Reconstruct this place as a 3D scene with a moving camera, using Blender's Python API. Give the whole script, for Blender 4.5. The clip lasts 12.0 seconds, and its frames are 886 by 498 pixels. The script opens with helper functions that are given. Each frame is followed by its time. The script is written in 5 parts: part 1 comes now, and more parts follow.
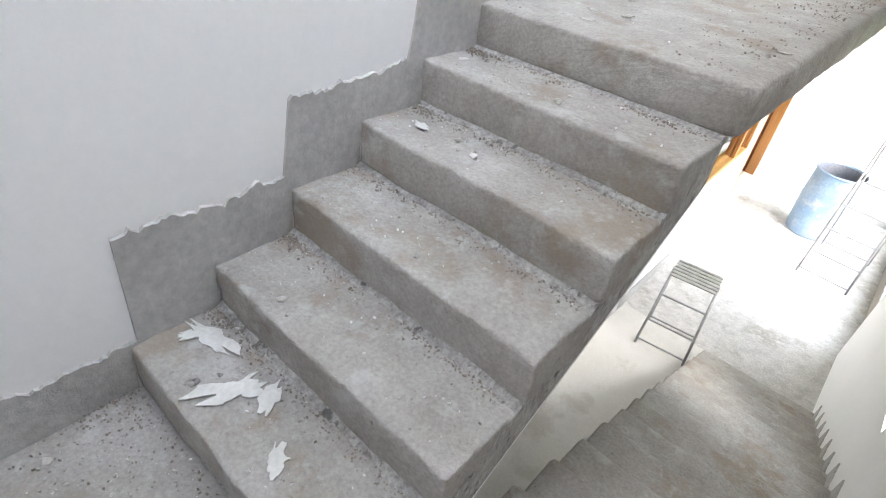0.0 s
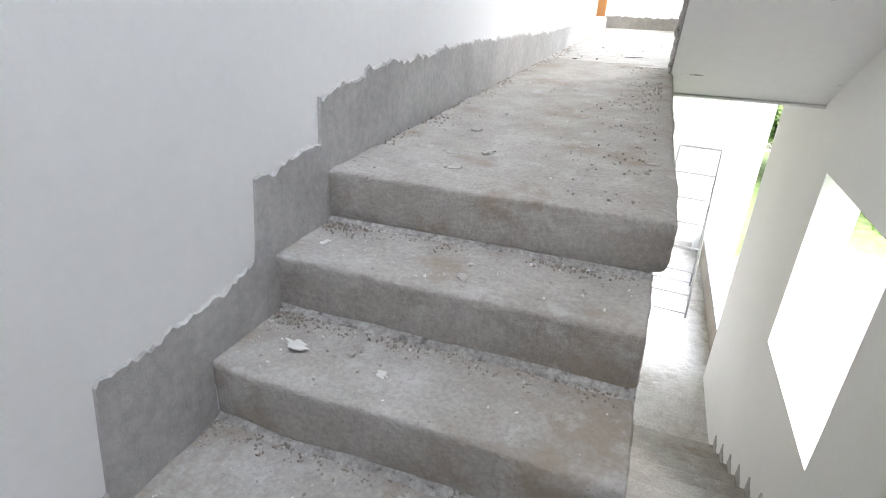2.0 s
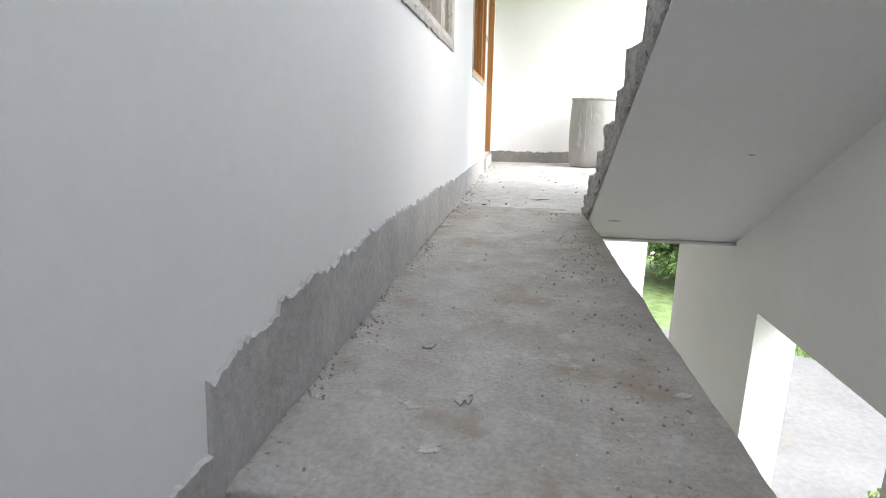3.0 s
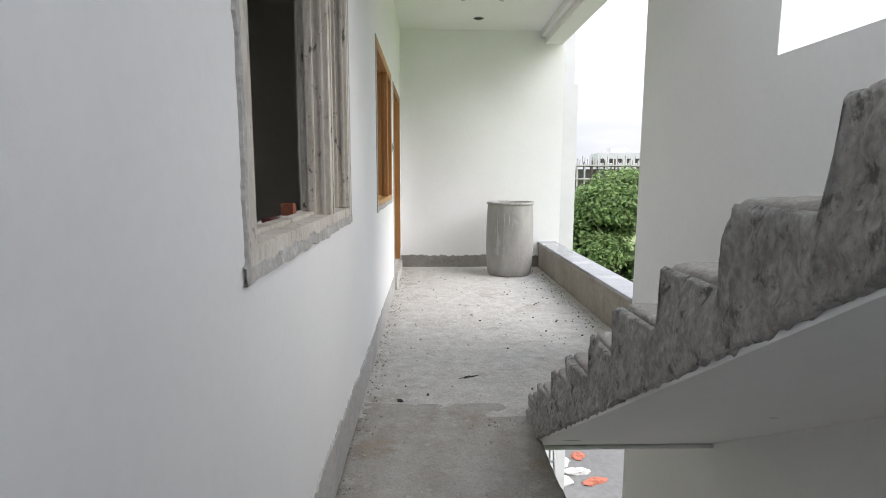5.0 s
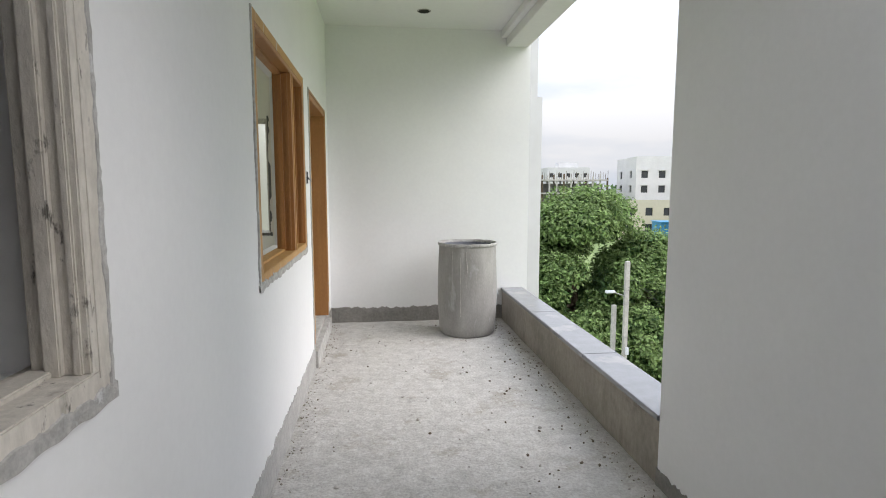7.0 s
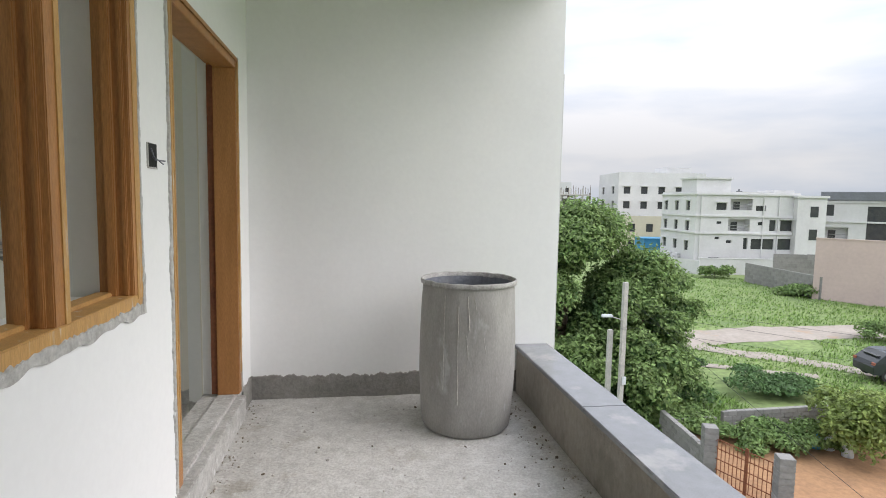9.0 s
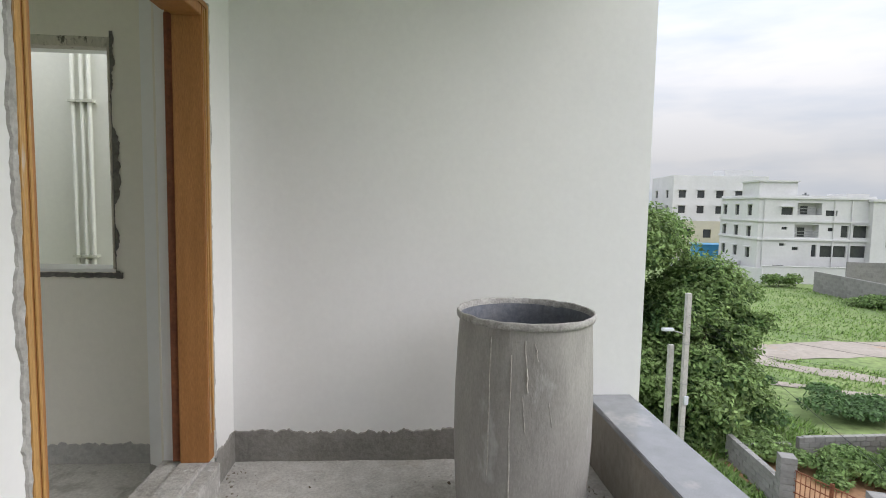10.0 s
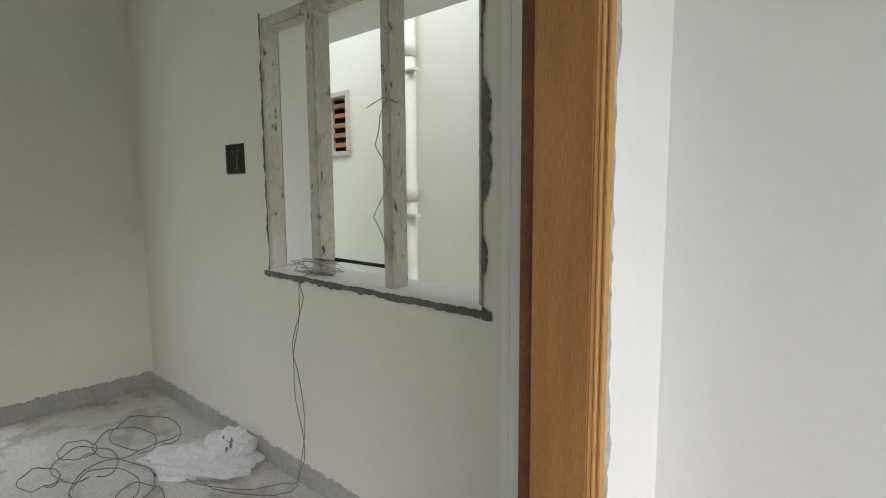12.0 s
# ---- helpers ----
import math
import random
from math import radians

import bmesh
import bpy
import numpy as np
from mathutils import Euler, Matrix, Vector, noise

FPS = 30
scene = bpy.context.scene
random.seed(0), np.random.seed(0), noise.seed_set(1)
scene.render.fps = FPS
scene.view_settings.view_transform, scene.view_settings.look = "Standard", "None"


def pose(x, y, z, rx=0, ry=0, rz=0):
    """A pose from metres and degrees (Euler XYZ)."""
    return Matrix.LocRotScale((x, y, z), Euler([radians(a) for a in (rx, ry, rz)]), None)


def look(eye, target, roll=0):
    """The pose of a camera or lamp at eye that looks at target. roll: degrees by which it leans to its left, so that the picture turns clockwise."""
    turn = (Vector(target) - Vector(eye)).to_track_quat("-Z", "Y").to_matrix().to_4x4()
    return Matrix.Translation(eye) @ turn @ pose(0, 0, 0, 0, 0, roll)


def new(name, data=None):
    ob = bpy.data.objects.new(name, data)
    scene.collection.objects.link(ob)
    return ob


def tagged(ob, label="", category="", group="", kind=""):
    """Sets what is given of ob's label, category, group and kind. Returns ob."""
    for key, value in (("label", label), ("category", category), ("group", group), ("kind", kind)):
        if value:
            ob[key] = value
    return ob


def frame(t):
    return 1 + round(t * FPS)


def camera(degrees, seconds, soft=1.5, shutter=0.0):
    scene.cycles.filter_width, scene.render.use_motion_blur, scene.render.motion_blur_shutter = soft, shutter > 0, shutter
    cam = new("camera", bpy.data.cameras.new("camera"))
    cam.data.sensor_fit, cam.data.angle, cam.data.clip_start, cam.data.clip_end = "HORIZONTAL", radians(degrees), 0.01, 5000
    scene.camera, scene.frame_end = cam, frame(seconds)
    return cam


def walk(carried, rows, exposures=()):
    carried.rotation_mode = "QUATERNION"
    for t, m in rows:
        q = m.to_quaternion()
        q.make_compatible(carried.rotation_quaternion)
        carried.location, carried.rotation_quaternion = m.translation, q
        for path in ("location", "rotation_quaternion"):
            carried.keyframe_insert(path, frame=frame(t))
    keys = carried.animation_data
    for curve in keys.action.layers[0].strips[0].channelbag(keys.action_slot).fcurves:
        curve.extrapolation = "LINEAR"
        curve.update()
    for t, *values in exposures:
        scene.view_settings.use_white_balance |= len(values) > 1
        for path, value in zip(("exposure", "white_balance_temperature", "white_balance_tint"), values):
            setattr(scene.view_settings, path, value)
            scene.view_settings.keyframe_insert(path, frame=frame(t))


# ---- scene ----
cam = camera(78.8, 12.0, soft=1.0)
PATH = [
    (0, (1.213, -1.551, 0.407), (0.214, -0.293, -0.785), 7.5),
    (0.2, (1.236, -1.535, 0.417), (0.352, -0.163, -0.737), 6.4),
    (0.5, (1.243, -1.521, 0.419), (0.473, -0.073, -0.725), 4.8),
    (1, (1.186, -1.574, 0.423), (0.491, -0.063, -0.686), 3.6),
    (1.5, (1.019, -1.499, 0.418), (0.338, 0.083, -0.598), 2.3),
    (2, (0.818, -1.251, 0.465), (0.198, 0.44, -0.405), 1.7),
    (2.5, (0.562, -0.949, 0.503), (0.122, 0.894, -0.136), 1.2),
    (3, (0.474, -0.725, 0.602), (0.201, 1.201, 0.139), 0.8),
    (4.8, (0.394, 0.242, 1.188), (0.421, 2.222, 0.907), 0.1),
    (5, (0.38, 0.31, 1.265), (0.433, 2.291, 0.992), 0.2),
    (5.5, (0.409, 0.58, 1.333), (0.53, 2.561, 1.091), 0.3),
    (6, (0.469, 0.888, 1.445), (0.634, 2.868, 1.213), 0.0),
    (6.5, (0.469, 1.341, 1.459), (0.676, 3.317, 1.23), -0.0),
    (7, (0.55, 1.802, 1.46), (0.778, 3.776, 1.238), 0.0),
    (7.2, (0.591, 1.983, 1.471), (0.816, 3.958, 1.254), -0.2),
    (8.8, (0.736, 3.712, 1.395), (1.031, 5.682, 1.211), 1.3),
    (9, (0.751, 3.889, 1.399), (1.052, 5.858, 1.223), 1.1),
    (9.5, (0.881, 4.399, 1.398), (1.147, 6.374, 1.225), 1.3),
    (10, (0.902, 4.869, 1.374), (1.033, 6.858, 1.211), 1.1),
    (10.5, (0.837, 5.34, 1.404), (0.696, 7.326, 1.213), 1.4),
    (11, (0.803, 5.765, 1.425), (0.296, 7.687, 1.205), 1.0),
    (11.5, (0.62, 6.125, 1.403), (-0.317, 7.876, 1.173), 0.3),
    (12, (0.464, 6.427, 1.39), (-0.882, 7.889, 1.166), -0.4),
]
walk(cam, [(t, look(eye, target, roll)) for t, eye, target, roll in PATH],
     exposures=[(0, 2.9, 6600, 12.5), (1.5, 2.75, 6600, 12.5), (2.5, 2.2, 6600, 12.5), (3.2, 1.65, 6600, 12.5), (5.0, 0.92, 6600, 12.5), (7.0, 0.68, 6600, 12.5), (9.0, 0.5, 6600, 12.5), (9.8, 0.42, 6600, 12.5), (10.5, 0.25, 6600, 12.5), (11.0, 0.3, 6600, 12.5), (11.5, 0.45, 6600, 12.5), (12.0, 0.66, 6600, 12.5)])

# ---- world, sun ----
world = bpy.data.worlds.new("world")
scene.world = world
world.use_nodes = True
wn, wl = world.node_tree.nodes, world.node_tree.links
wn.clear()
w_out, w_bg = wn.new("ShaderNodeOutputWorld"), wn.new("ShaderNodeBackground")
w_sky = wn.new("ShaderNodeTexSky")
w_sky.sky_type, w_sky.sun_disc = "NISHITA", False
w_sky.sun_elevation, w_sky.sun_rotation = radians(37), radians(109)
w_co, w_map = wn.new("ShaderNodeTexCoord"), wn.new("ShaderNodeMapping")
w_map.inputs["Scale"].default_value = (1.0, 1.0, 4.5)
w_noise, w_ramp, w_mix = wn.new("ShaderNodeTexNoise"), wn.new("ShaderNodeValToRGB"), wn.new("ShaderNodeMix")
w_noise.inputs["Scale"].default_value, w_noise.inputs["Detail"].default_value = 1.7, 6
w_ramp.color_ramp.elements[0].position, w_ramp.color_ramp.elements[0].color = 0.36, (7.3, 8.8, 11.0, 1)
w_ramp.color_ramp.elements[1].position, w_ramp.color_ramp.elements[1].color = 0.60, (12.9, 13.1, 13.5, 1)
w_mix.data_type, w_mix.inputs[0].default_value = "RGBA", 0.88
wl.new(w_co.outputs["Generated"], w_map.inputs["Vector"])
wl.new(w_map.outputs["Vector"], w_noise.inputs["Vector"])
wl.new(w_noise.outputs["Fac"], w_ramp.inputs["Fac"])
wl.new(w_sky.outputs["Color"], w_mix.inputs[6])
wl.new(w_ramp.outputs["Color"], w_mix.inputs[7])
# overcast: the zenith is brighter than the horizon
w_sep, w_grad, w_mul = wn.new("ShaderNodeSeparateXYZ"), wn.new("ShaderNodeMapRange"), wn.new("ShaderNodeVectorMath")
w_grad.inputs["From Min"].default_value, w_grad.inputs["From Max"].default_value = 0.08, 0.85
w_grad.inputs["To Min"].default_value, w_grad.inputs["To Max"].default_value = 0.45, 1.58
w_mul.operation = "SCALE"
wl.new(w_co.outputs["Generated"], w_sep.inputs[0])
wl.new(w_sep.outputs["Z"], w_grad.inputs["Value"])
wl.new(w_mix.outputs[2], w_mul.inputs[0])
wl.new(w_grad.outputs["Result"], w_mul.inputs["Scale"])
wl.new(w_mul.outputs["Vector"], w_bg.inputs["Color"])
w_bg.inputs["Strength"].default_value = 0.1
wl.new(w_bg.outputs["Background"], w_out.inputs["Surface"])
sun = new("sun", bpy.data.lights.new("sun", "SUN"))
sun.data.energy, sun.data.angle, sun.data.color = 1.8, radians(50), (1.0, 0.975, 0.945)
sun.matrix_world = look((40, -14, 32), (0, 0, 0))


# ---- materials ----
def surface(name, c1, c2, scale=3.0, fine=40.0, grain=0.25, rough=0.85, bump=0.15, relief=60.0, stain=None, metal=0.0,
            streak=(1, 1, 1), vary=0.0, spots=None, pits=None):
    """Two colours by large noise, a finer grain over them, an optional stain (colour, scale, threshold, strength), spots and pits (the same, smaller), and relief."""
    m = bpy.data.materials.new(name)
    m.use_nodes = True
    n, l = m.node_tree.nodes, m.node_tree.links
    b = n["Principled BSDF"]
    co, mp = n.new("ShaderNodeTexCoord"), n.new("ShaderNodeMapping")
    mp.inputs["Scale"].default_value = streak
    l.new(co.outputs["Object"], mp.inputs["Vector"])

    def noise_tex(s, detail=6, rgh=0.6):
        t = n.new("ShaderNodeTexNoise")
        t.inputs["Scale"].default_value, t.inputs["Detail"].default_value, t.inputs["Roughness"].default_value = s, detail, rgh
        l.new(mp.outputs["Vector"], t.inputs["Vector"])
        return t.outputs["Fac"]

    def ramped(fac, a, c):
        r = n.new("ShaderNodeMapRange")
        r.inputs["From Min"].default_value, r.inputs["From Max"].default_value = a, c
        l.new(fac, r.inputs["Value"])
        return r.outputs["Result"]

    def mixed(fac, a, c, mode="MIX"):
        x = n.new("ShaderNodeMix")
        x.data_type, x.blend_type = "RGBA", mode
        for sock, v in ((x.inputs[0], fac), (x.inputs[6], a), (x.inputs[7], c)):
            if isinstance(v, (tuple, float, int)):
                sock.default_value = (*v, 1) if isinstance(v, tuple) else v
            else:
                l.new(v, sock)
        return x.outputs[2]

    col = mixed(ramped(noise_tex(scale), 0.3, 0.7), c1, c2)
    g = ramped(noise_tex(fine, 4), 0.3, 0.7)
    val = n.new("ShaderNodeMath")
    val.operation = "MULTIPLY_ADD"
    l.new(g, val.inputs[0])
    val.inputs[1].default_value, val.inputs[2].default_value = grain, 1 - grain / 2
    cmb = n.new("ShaderNodeCombineColor")
    for i in range(3):
        l.new(val.outputs[0], cmb.inputs[i])
    col = mixed(1.0, col, cmb.outputs[0], "MULTIPLY")
    for st in (stain, spots, pits):
        if st:
            sc, ss, th, amt = st
            f = ramped(noise_tex(ss, 5, 0.65), th, th + 0.08)
            k = n.new("ShaderNodeMath")
            k.operation = "MULTIPLY"
            l.new(f, k.inputs[0])
            k.inputs[1].default_value = amt
            col = mixed(k.outputs[0], col, sc)
    if vary:
        oi = n.new("ShaderNodeObjectInfo")
        hsv = n.new("ShaderNodeHueSaturation")
        r = n.new("ShaderNodeMapRange")
        r.inputs["To Min"].default_value, r.inputs["To Max"].default_value = 1 - vary, 1 + vary
        l.new(oi.outputs["Random"], r.inputs["Value"])
        l.new(r.outputs["Result"], hsv.inputs["Value"])
        l.new(col, hsv.inputs["Color"])
        col = hsv.outputs["Color"]
    l.new(col, b.inputs["Base Color"])
    b.inputs["Roughness"].default_value, b.inputs["Metallic"].default_value = rough, metal
    if bump:
        bp = n.new("ShaderNodeBump")
        bp.inputs["Strength"].default_value, bp.inputs["Distance"].default_value = bump, 0.02
        l.new(noise_tex(relief, 8, 0.65), bp.inputs["Height"])
        l.new(bp.outputs["Normal"], b.inputs["Normal"])
    return m


def foliage(name, c1, c2):
    m = surface(name, c1, c2, 0.9, 9.0, 0.7, 0.8, 0.0)
    n, l = m.node_tree.nodes, m.node_tree.links
    b, out = n["Principled BSDF"], n["Material Output"]
    geo, hsv = n.new("ShaderNodeNewGeometry"), n.new("ShaderNodeHueSaturation")
    r = n.new("ShaderNodeMapRange")
    r.inputs["To Min"].default_value, r.inputs["To Max"].default_value = 0.55, 1.5
    l.new(geo.outputs["Random Per Island"], r.inputs["Value"])
    l.new(r.outputs["Result"], hsv.inputs["Value"])
    l.new(b.inputs["Base Color"].links[0].from_socket, hsv.inputs["Color"])
    l.new(hsv.outputs["Color"], b.inputs["Base Color"])
    tr, add = n.new("ShaderNodeBsdfTranslucent"), n.new("ShaderNodeMixShader")
    l.new(hsv.outputs["Color"], tr.inputs["Color"])
    add.inputs[0].default_value = 0.35
    l.new(b.outputs[0], add.inputs[1])
    l.new(tr.outputs[0], add.inputs[2])
    l.new(add.outputs[0], out.inputs["Surface"])
    return m


M_WALL = surface("white_wall_paint", (0.82, 0.817, 0.808), (0.775, 0.772, 0.765), 1.2, 30, 0.03, 0.75, 0.06, 25,
                 spots=((0.5, 0.5, 0.48), 7.0, 0.74, 0.35))
M_ROOM = surface("room_paint", (0.80, 0.765, 0.69), (0.76, 0.725, 0.65), 1.5, 30, 0.04, 0.8, 0.05, 25)
M_CEIL = surface("ceiling_paint", (0.84, 0.84, 0.825), (0.80, 0.80, 0.785), 1.0, 20, 0.03, 0.8, 0.04, 20)
M_FLOOR = surface("cement_floor", (0.56, 0.543, 0.518), (0.41, 0.395, 0.372), 9.0, 70, 0.35, 0.92, 0.9, 18,
                  stain=((0.30, 0.26, 0.21), 2.4, 0.56, 0.5), spots=((0.60, 0.59, 0.57), 19.0, 0.55, 0.65), pits=((0.22, 0.20, 0.175), 38.0, 0.655, 0.6))
M_DUST = surface("dusty_room_floor", (0.60, 0.585, 0.55), (0.50, 0.485, 0.45), 1.4, 90, 0.2, 0.95, 0.25, 30,
                 stain=((0.36, 0.33, 0.28), 1.8, 0.56, 0.5))
M_ROOMFLOOR = surface("stained_room_floor", (0.60, 0.582, 0.548), (0.49, 0.472, 0.44), 2.2, 60, 0.3, 0.95, 0.4, 26,
                      stain=((0.25, 0.232, 0.20), 3.0, 0.53, 0.55), spots=((0.60, 0.59, 0.57), 11.0, 0.60, 0.5), pits=((0.16, 0.148, 0.13), 30.0, 0.66, 0.6))
M_STEP = surface("stair_cement", (0.405, 0.385, 0.358), (0.295, 0.272, 0.242), 6.0, 90, 0.3, 0.95, 0.75, 22,
                 stain=((0.265, 0.21, 0.152), 2.9, 0.54, 0.55), spots=((0.48, 0.47, 0.455), 9.0, 0.58, 0.5), pits=((0.13, 0.12, 0.108), 42.0, 0.655, 0.75))
M_RAW = surface("raw_cement", (0.46, 0.445, 0.42), (0.27, 0.258, 0.24), 14.0, 80, 0.6, 0.96, 1.0, 34,
                stain=((0.10, 0.096, 0.09), 26.0, 0.57, 0.85), spots=((0.56, 0.55, 0.535), 24.0, 0.60, 0.6), streak=(1, 1, 0.6), pits=((0.07, 0.066, 0.06), 75.0, 0.63, 0.7))
M_SKIRT = surface("cement_skirting", (0.47, 0.46, 0.44), (0.36, 0.348, 0.33), 4.0, 40, 0.25, 0.92, 0.4, 50,
                  spots=((0.5, 0.5, 0.49), 16.0, 0.70, 0.5))
M_DAMP = surface("damp_cement_skirting", (0.29, 0.275, 0.255), (0.20, 0.19, 0.175), 5.0, 45, 0.3, 0.92, 0.4, 50,
                 spots=((0.48, 0.47, 0.46), 18.0, 0.70, 0.6))
M_PARA = surface("parapet_cement", (0.36, 0.32, 0.27), (0.24, 0.22, 0.19), 2.5, 30, 0.3, 0.92, 0.25, 40,
                 stain=((0.16, 0.15, 0.13), 3.0, 0.58, 0.5), streak=(1, 1, 0.6))
M_GRANITE = surface("grey_granite", (0.27, 0.275, 0.29), (0.22, 0.225, 0.235), 12, 200, 0.25, 0.16, 0.0, 80,
                    stain=((0.40, 0.39, 0.375), 2.5, 0.57, 0.6))
M_WOOD = surface("varnished_wood", (0.42, 0.195, 0.065), (0.31, 0.135, 0.042), 3.0, 60, 0.45, 0.45, 0.1, 60, streak=(6, 6, 0.6),
                 spots=((0.55, 0.42, 0.28), 10.0, 0.70, 0.5), pits=((0.62, 0.56, 0.47), 2.6, 0.68, 0.35))
M_PRIMER = surface("yellow_primed_wood", (0.52, 0.30, 0.10), (0.42, 0.23, 0.08), 3.0, 60, 0.4, 0.6, 0.12, 60, streak=(6, 6, 0.6),
                   stain=((0.55, 0.52, 0.48), 5.0, 0.60, 0.7))
M_DRYWOOD = surface("cement_smeared_wood", (0.64, 0.60, 0.54), (0.47, 0.43, 0.37), 4.0, 60, 0.22, 0.9, 0.3, 45,
                    stain=((0.27, 0.235, 0.195), 7.0, 0.58, 0.7), spots=((0.06, 0.052, 0.045), 26.0, 0.60, 0.85), streak=(1, 1, 0.45))
M_PATCH = surface("cement_patch", (0.52, 0.51, 0.49), (0.36, 0.345, 0.32), 8, 50, 0.4, 0.95, 0.5, 50,
                  spots=((0.66, 0.66, 0.65), 18, 0.60, 0.8))
M_DARKPATCH = surface("dark_cement_patch", (0.20, 0.19, 0.175), (0.12, 0.113, 0.104), 8, 50, 0.5, 0.96, 0.6, 50)
M_DRUM = surface("cement_coated_drum", (0.335, 0.322, 0.302), (0.235, 0.225, 0.21), 3.0, 60, 0.22, 0.75, 0.2, 40, streak=(2.2, 2.2, 0.8),
                 stain=((0.48, 0.475, 0.47), 3.0, 0.60, 0.5), spots=((0.13, 0.125, 0.12), 14.0, 0.71, 0.6))
M_DRUMIN = surface("drum_inside", (0.10, 0.115, 0.15), (0.16, 0.165, 0.18), 5.0, 40, 0.4, 0.6, 0.2, 40,
                   spots=((0.35, 0.35, 0.36), 12, 0.66, 0.5))
M_BLUE = surface("blue_plastic", (0.16, 0.27, 0.40), (0.30, 0.36, 0.42), 3.0, 40, 0.3, 0.55, 0.1, 40,
                 stain=((0.45, 0.46, 0.47), 4.0, 0.56, 0.6))
M_STEEL = surface("galvanised_steel", (0.42, 0.42, 0.42), (0.30, 0.30, 0.31), 10, 60, 0.3, 0.45, 0.05, 60, metal=0.7)
M_RUST = surface("rusty_iron", (0.24, 0.085, 0.035), (0.15, 0.05, 0.025), 6, 50, 0.4, 0.85, 0.3, 40)
M_DARK = surface("flat_black", (0.012, 0.012, 0.012), (0.018, 0.017, 0.016), 10, 50, 0.3, 0.9, 0.1, 50)
M_WIRE = surface("wire_sheath", (0.11, 0.115, 0.15), (0.17, 0.17, 0.19), 20, 60, 0.2, 0.5, 0.0)
M_BAG = surface("white_plastic_sack", (0.74, 0.74, 0.74), (0.60, 0.61, 0.63), 8, 40, 0.2, 0.5, 0.15, 30)
M_BAGBLUE = surface("printed_sack", (0.10, 0.16, 0.30), (0.34, 0.20, 0.12), 12, 40, 0.2, 0.5, 0.1, 30)
M_CREAM = surface("cream_wall_paint", (0.80, 0.81, 0.73), (0.76, 0.77, 0.70), 1.0, 25, 0.04, 0.8, 0.06, 20)
M_PVC = surface("pvc_pipe", (0.66, 0.67, 0.58), (0.60, 0.61, 0.53), 5, 40, 0.1, 0.5, 0.0)
M_PAPER = surface("old_paper", (0.62, 0.61, 0.58), (0.52, 0.51, 0.48), 12, 60, 0.2, 0.9, 0.2, 40)
M_REDBRICK = surface("red_brick", (0.40, 0.13, 0.08), (0.30, 0.10, 0.06), 12, 60, 0.3, 0.9, 0.3, 50)
M_REDPAINT = surface("red_gate_paint", (0.12, 0.018, 0.022), (0.09, 0.014, 0.018), 6, 40, 0.2, 0.6, 0.1, 40)
M_GRIT = surface("brown_grit", (0.31, 0.275, 0.23), (0.21, 0.185, 0.15), 40, 90, 0.5, 0.95, 0.2, 60)
M_DARKCHIP = surface("dark_chip", (0.15, 0.115, 0.085), (0.10, 0.08, 0.06), 40, 90, 0.4, 0.95, 0.2, 60)
M_CRUMB = surface("plaster_crumb", (0.74, 0.73, 0.71), (0.62, 0.61, 0.59), 40, 90, 0.3, 0.95, 0.2, 60)
M_RIM = surface("crusted_rim", (0.44, 0.43, 0.41), (0.27, 0.26, 0.245), 22, 80, 0.4, 0.9, 0.5, 60)
M_WATER = surface("dark_water", (0.02, 0.028, 0.04), (0.03, 0.04, 0.05), 6, 20, 0.2, 0.05, 0.01, 12)
M_RUBBLE = surface("rubble", (0.46, 0.44, 0.41), (0.30, 0.28, 0.25), 30, 80, 0.5, 0.95, 0.3, 60, vary=0.3)

# outdoors
M_GROUND = surface("grassy_ground", (0.125, 0.185, 0.062), (0.185, 0.24, 0.084), 0.25, 2.5, 0.7, 0.95, 0.6, 3.0,
                   stain=((0.33, 0.24, 0.15), 0.11, 0.62, 0.8), spots=((0.06, 0.10, 0.03), 0.9, 0.60, 0.5))
M_ROAD = surface("pale_dirt_road", (0.33, 0.29, 0.25), (0.27, 0.235, 0.20), 0.5, 4.0, 0.3, 0.95, 0.3, 6.0,
                 stain=((0.34, 0.22, 0.13), 0.4, 0.60, 0.6))
M_YARD = surface("pale_yard_concrete", (0.17, 0.163, 0.154), (0.13, 0.125, 0.118), 0.5, 6.0, 0.25, 0.95, 0.2, 10.0,
                 stain=((0.19, 0.15, 0.11), 0.7, 0.6, 0.5))
M_SOIL = surface("red_soil", (0.34, 0.19, 0.095), (0.27, 0.15, 0.08), 0.8, 6, 0.35, 0.95, 0.3, 6)
M_FACADE = surface("white_facade", (0.62, 0.615, 0.61), (0.54, 0.535, 0.53), 0.3, 3, 0.08, 0.85, 0.0)
M_BEIGE = surface("beige_facade", (0.55, 0.50, 0.38), (0.48, 0.44, 0.34), 0.4, 3, 0.08, 0.85, 0.0)
M_PINK = surface("pink_wall", (0.56, 0.44, 0.40), (0.50, 0.39, 0.36), 0.3, 3, 0.1, 0.85, 0.0)
M_BLOCK = surface("grey_blockwork", (0.27, 0.262, 0.25), (0.19, 0.184, 0.174), 0.8, 6, 0.3, 0.92, 0.4, 8, vary=0.12)
M_GLASSDARK = surface("dark_window_glass", (0.035, 0.04, 0.045), (0.06, 0.06, 0.06), 1.5, 8, 0.3, 0.2, 0.0)
M_GREYTRIM = surface("grey_trim", (0.17, 0.18, 0.20), (0.13, 0.14, 0.15), 1, 6, 0.2, 0.7, 0.0)
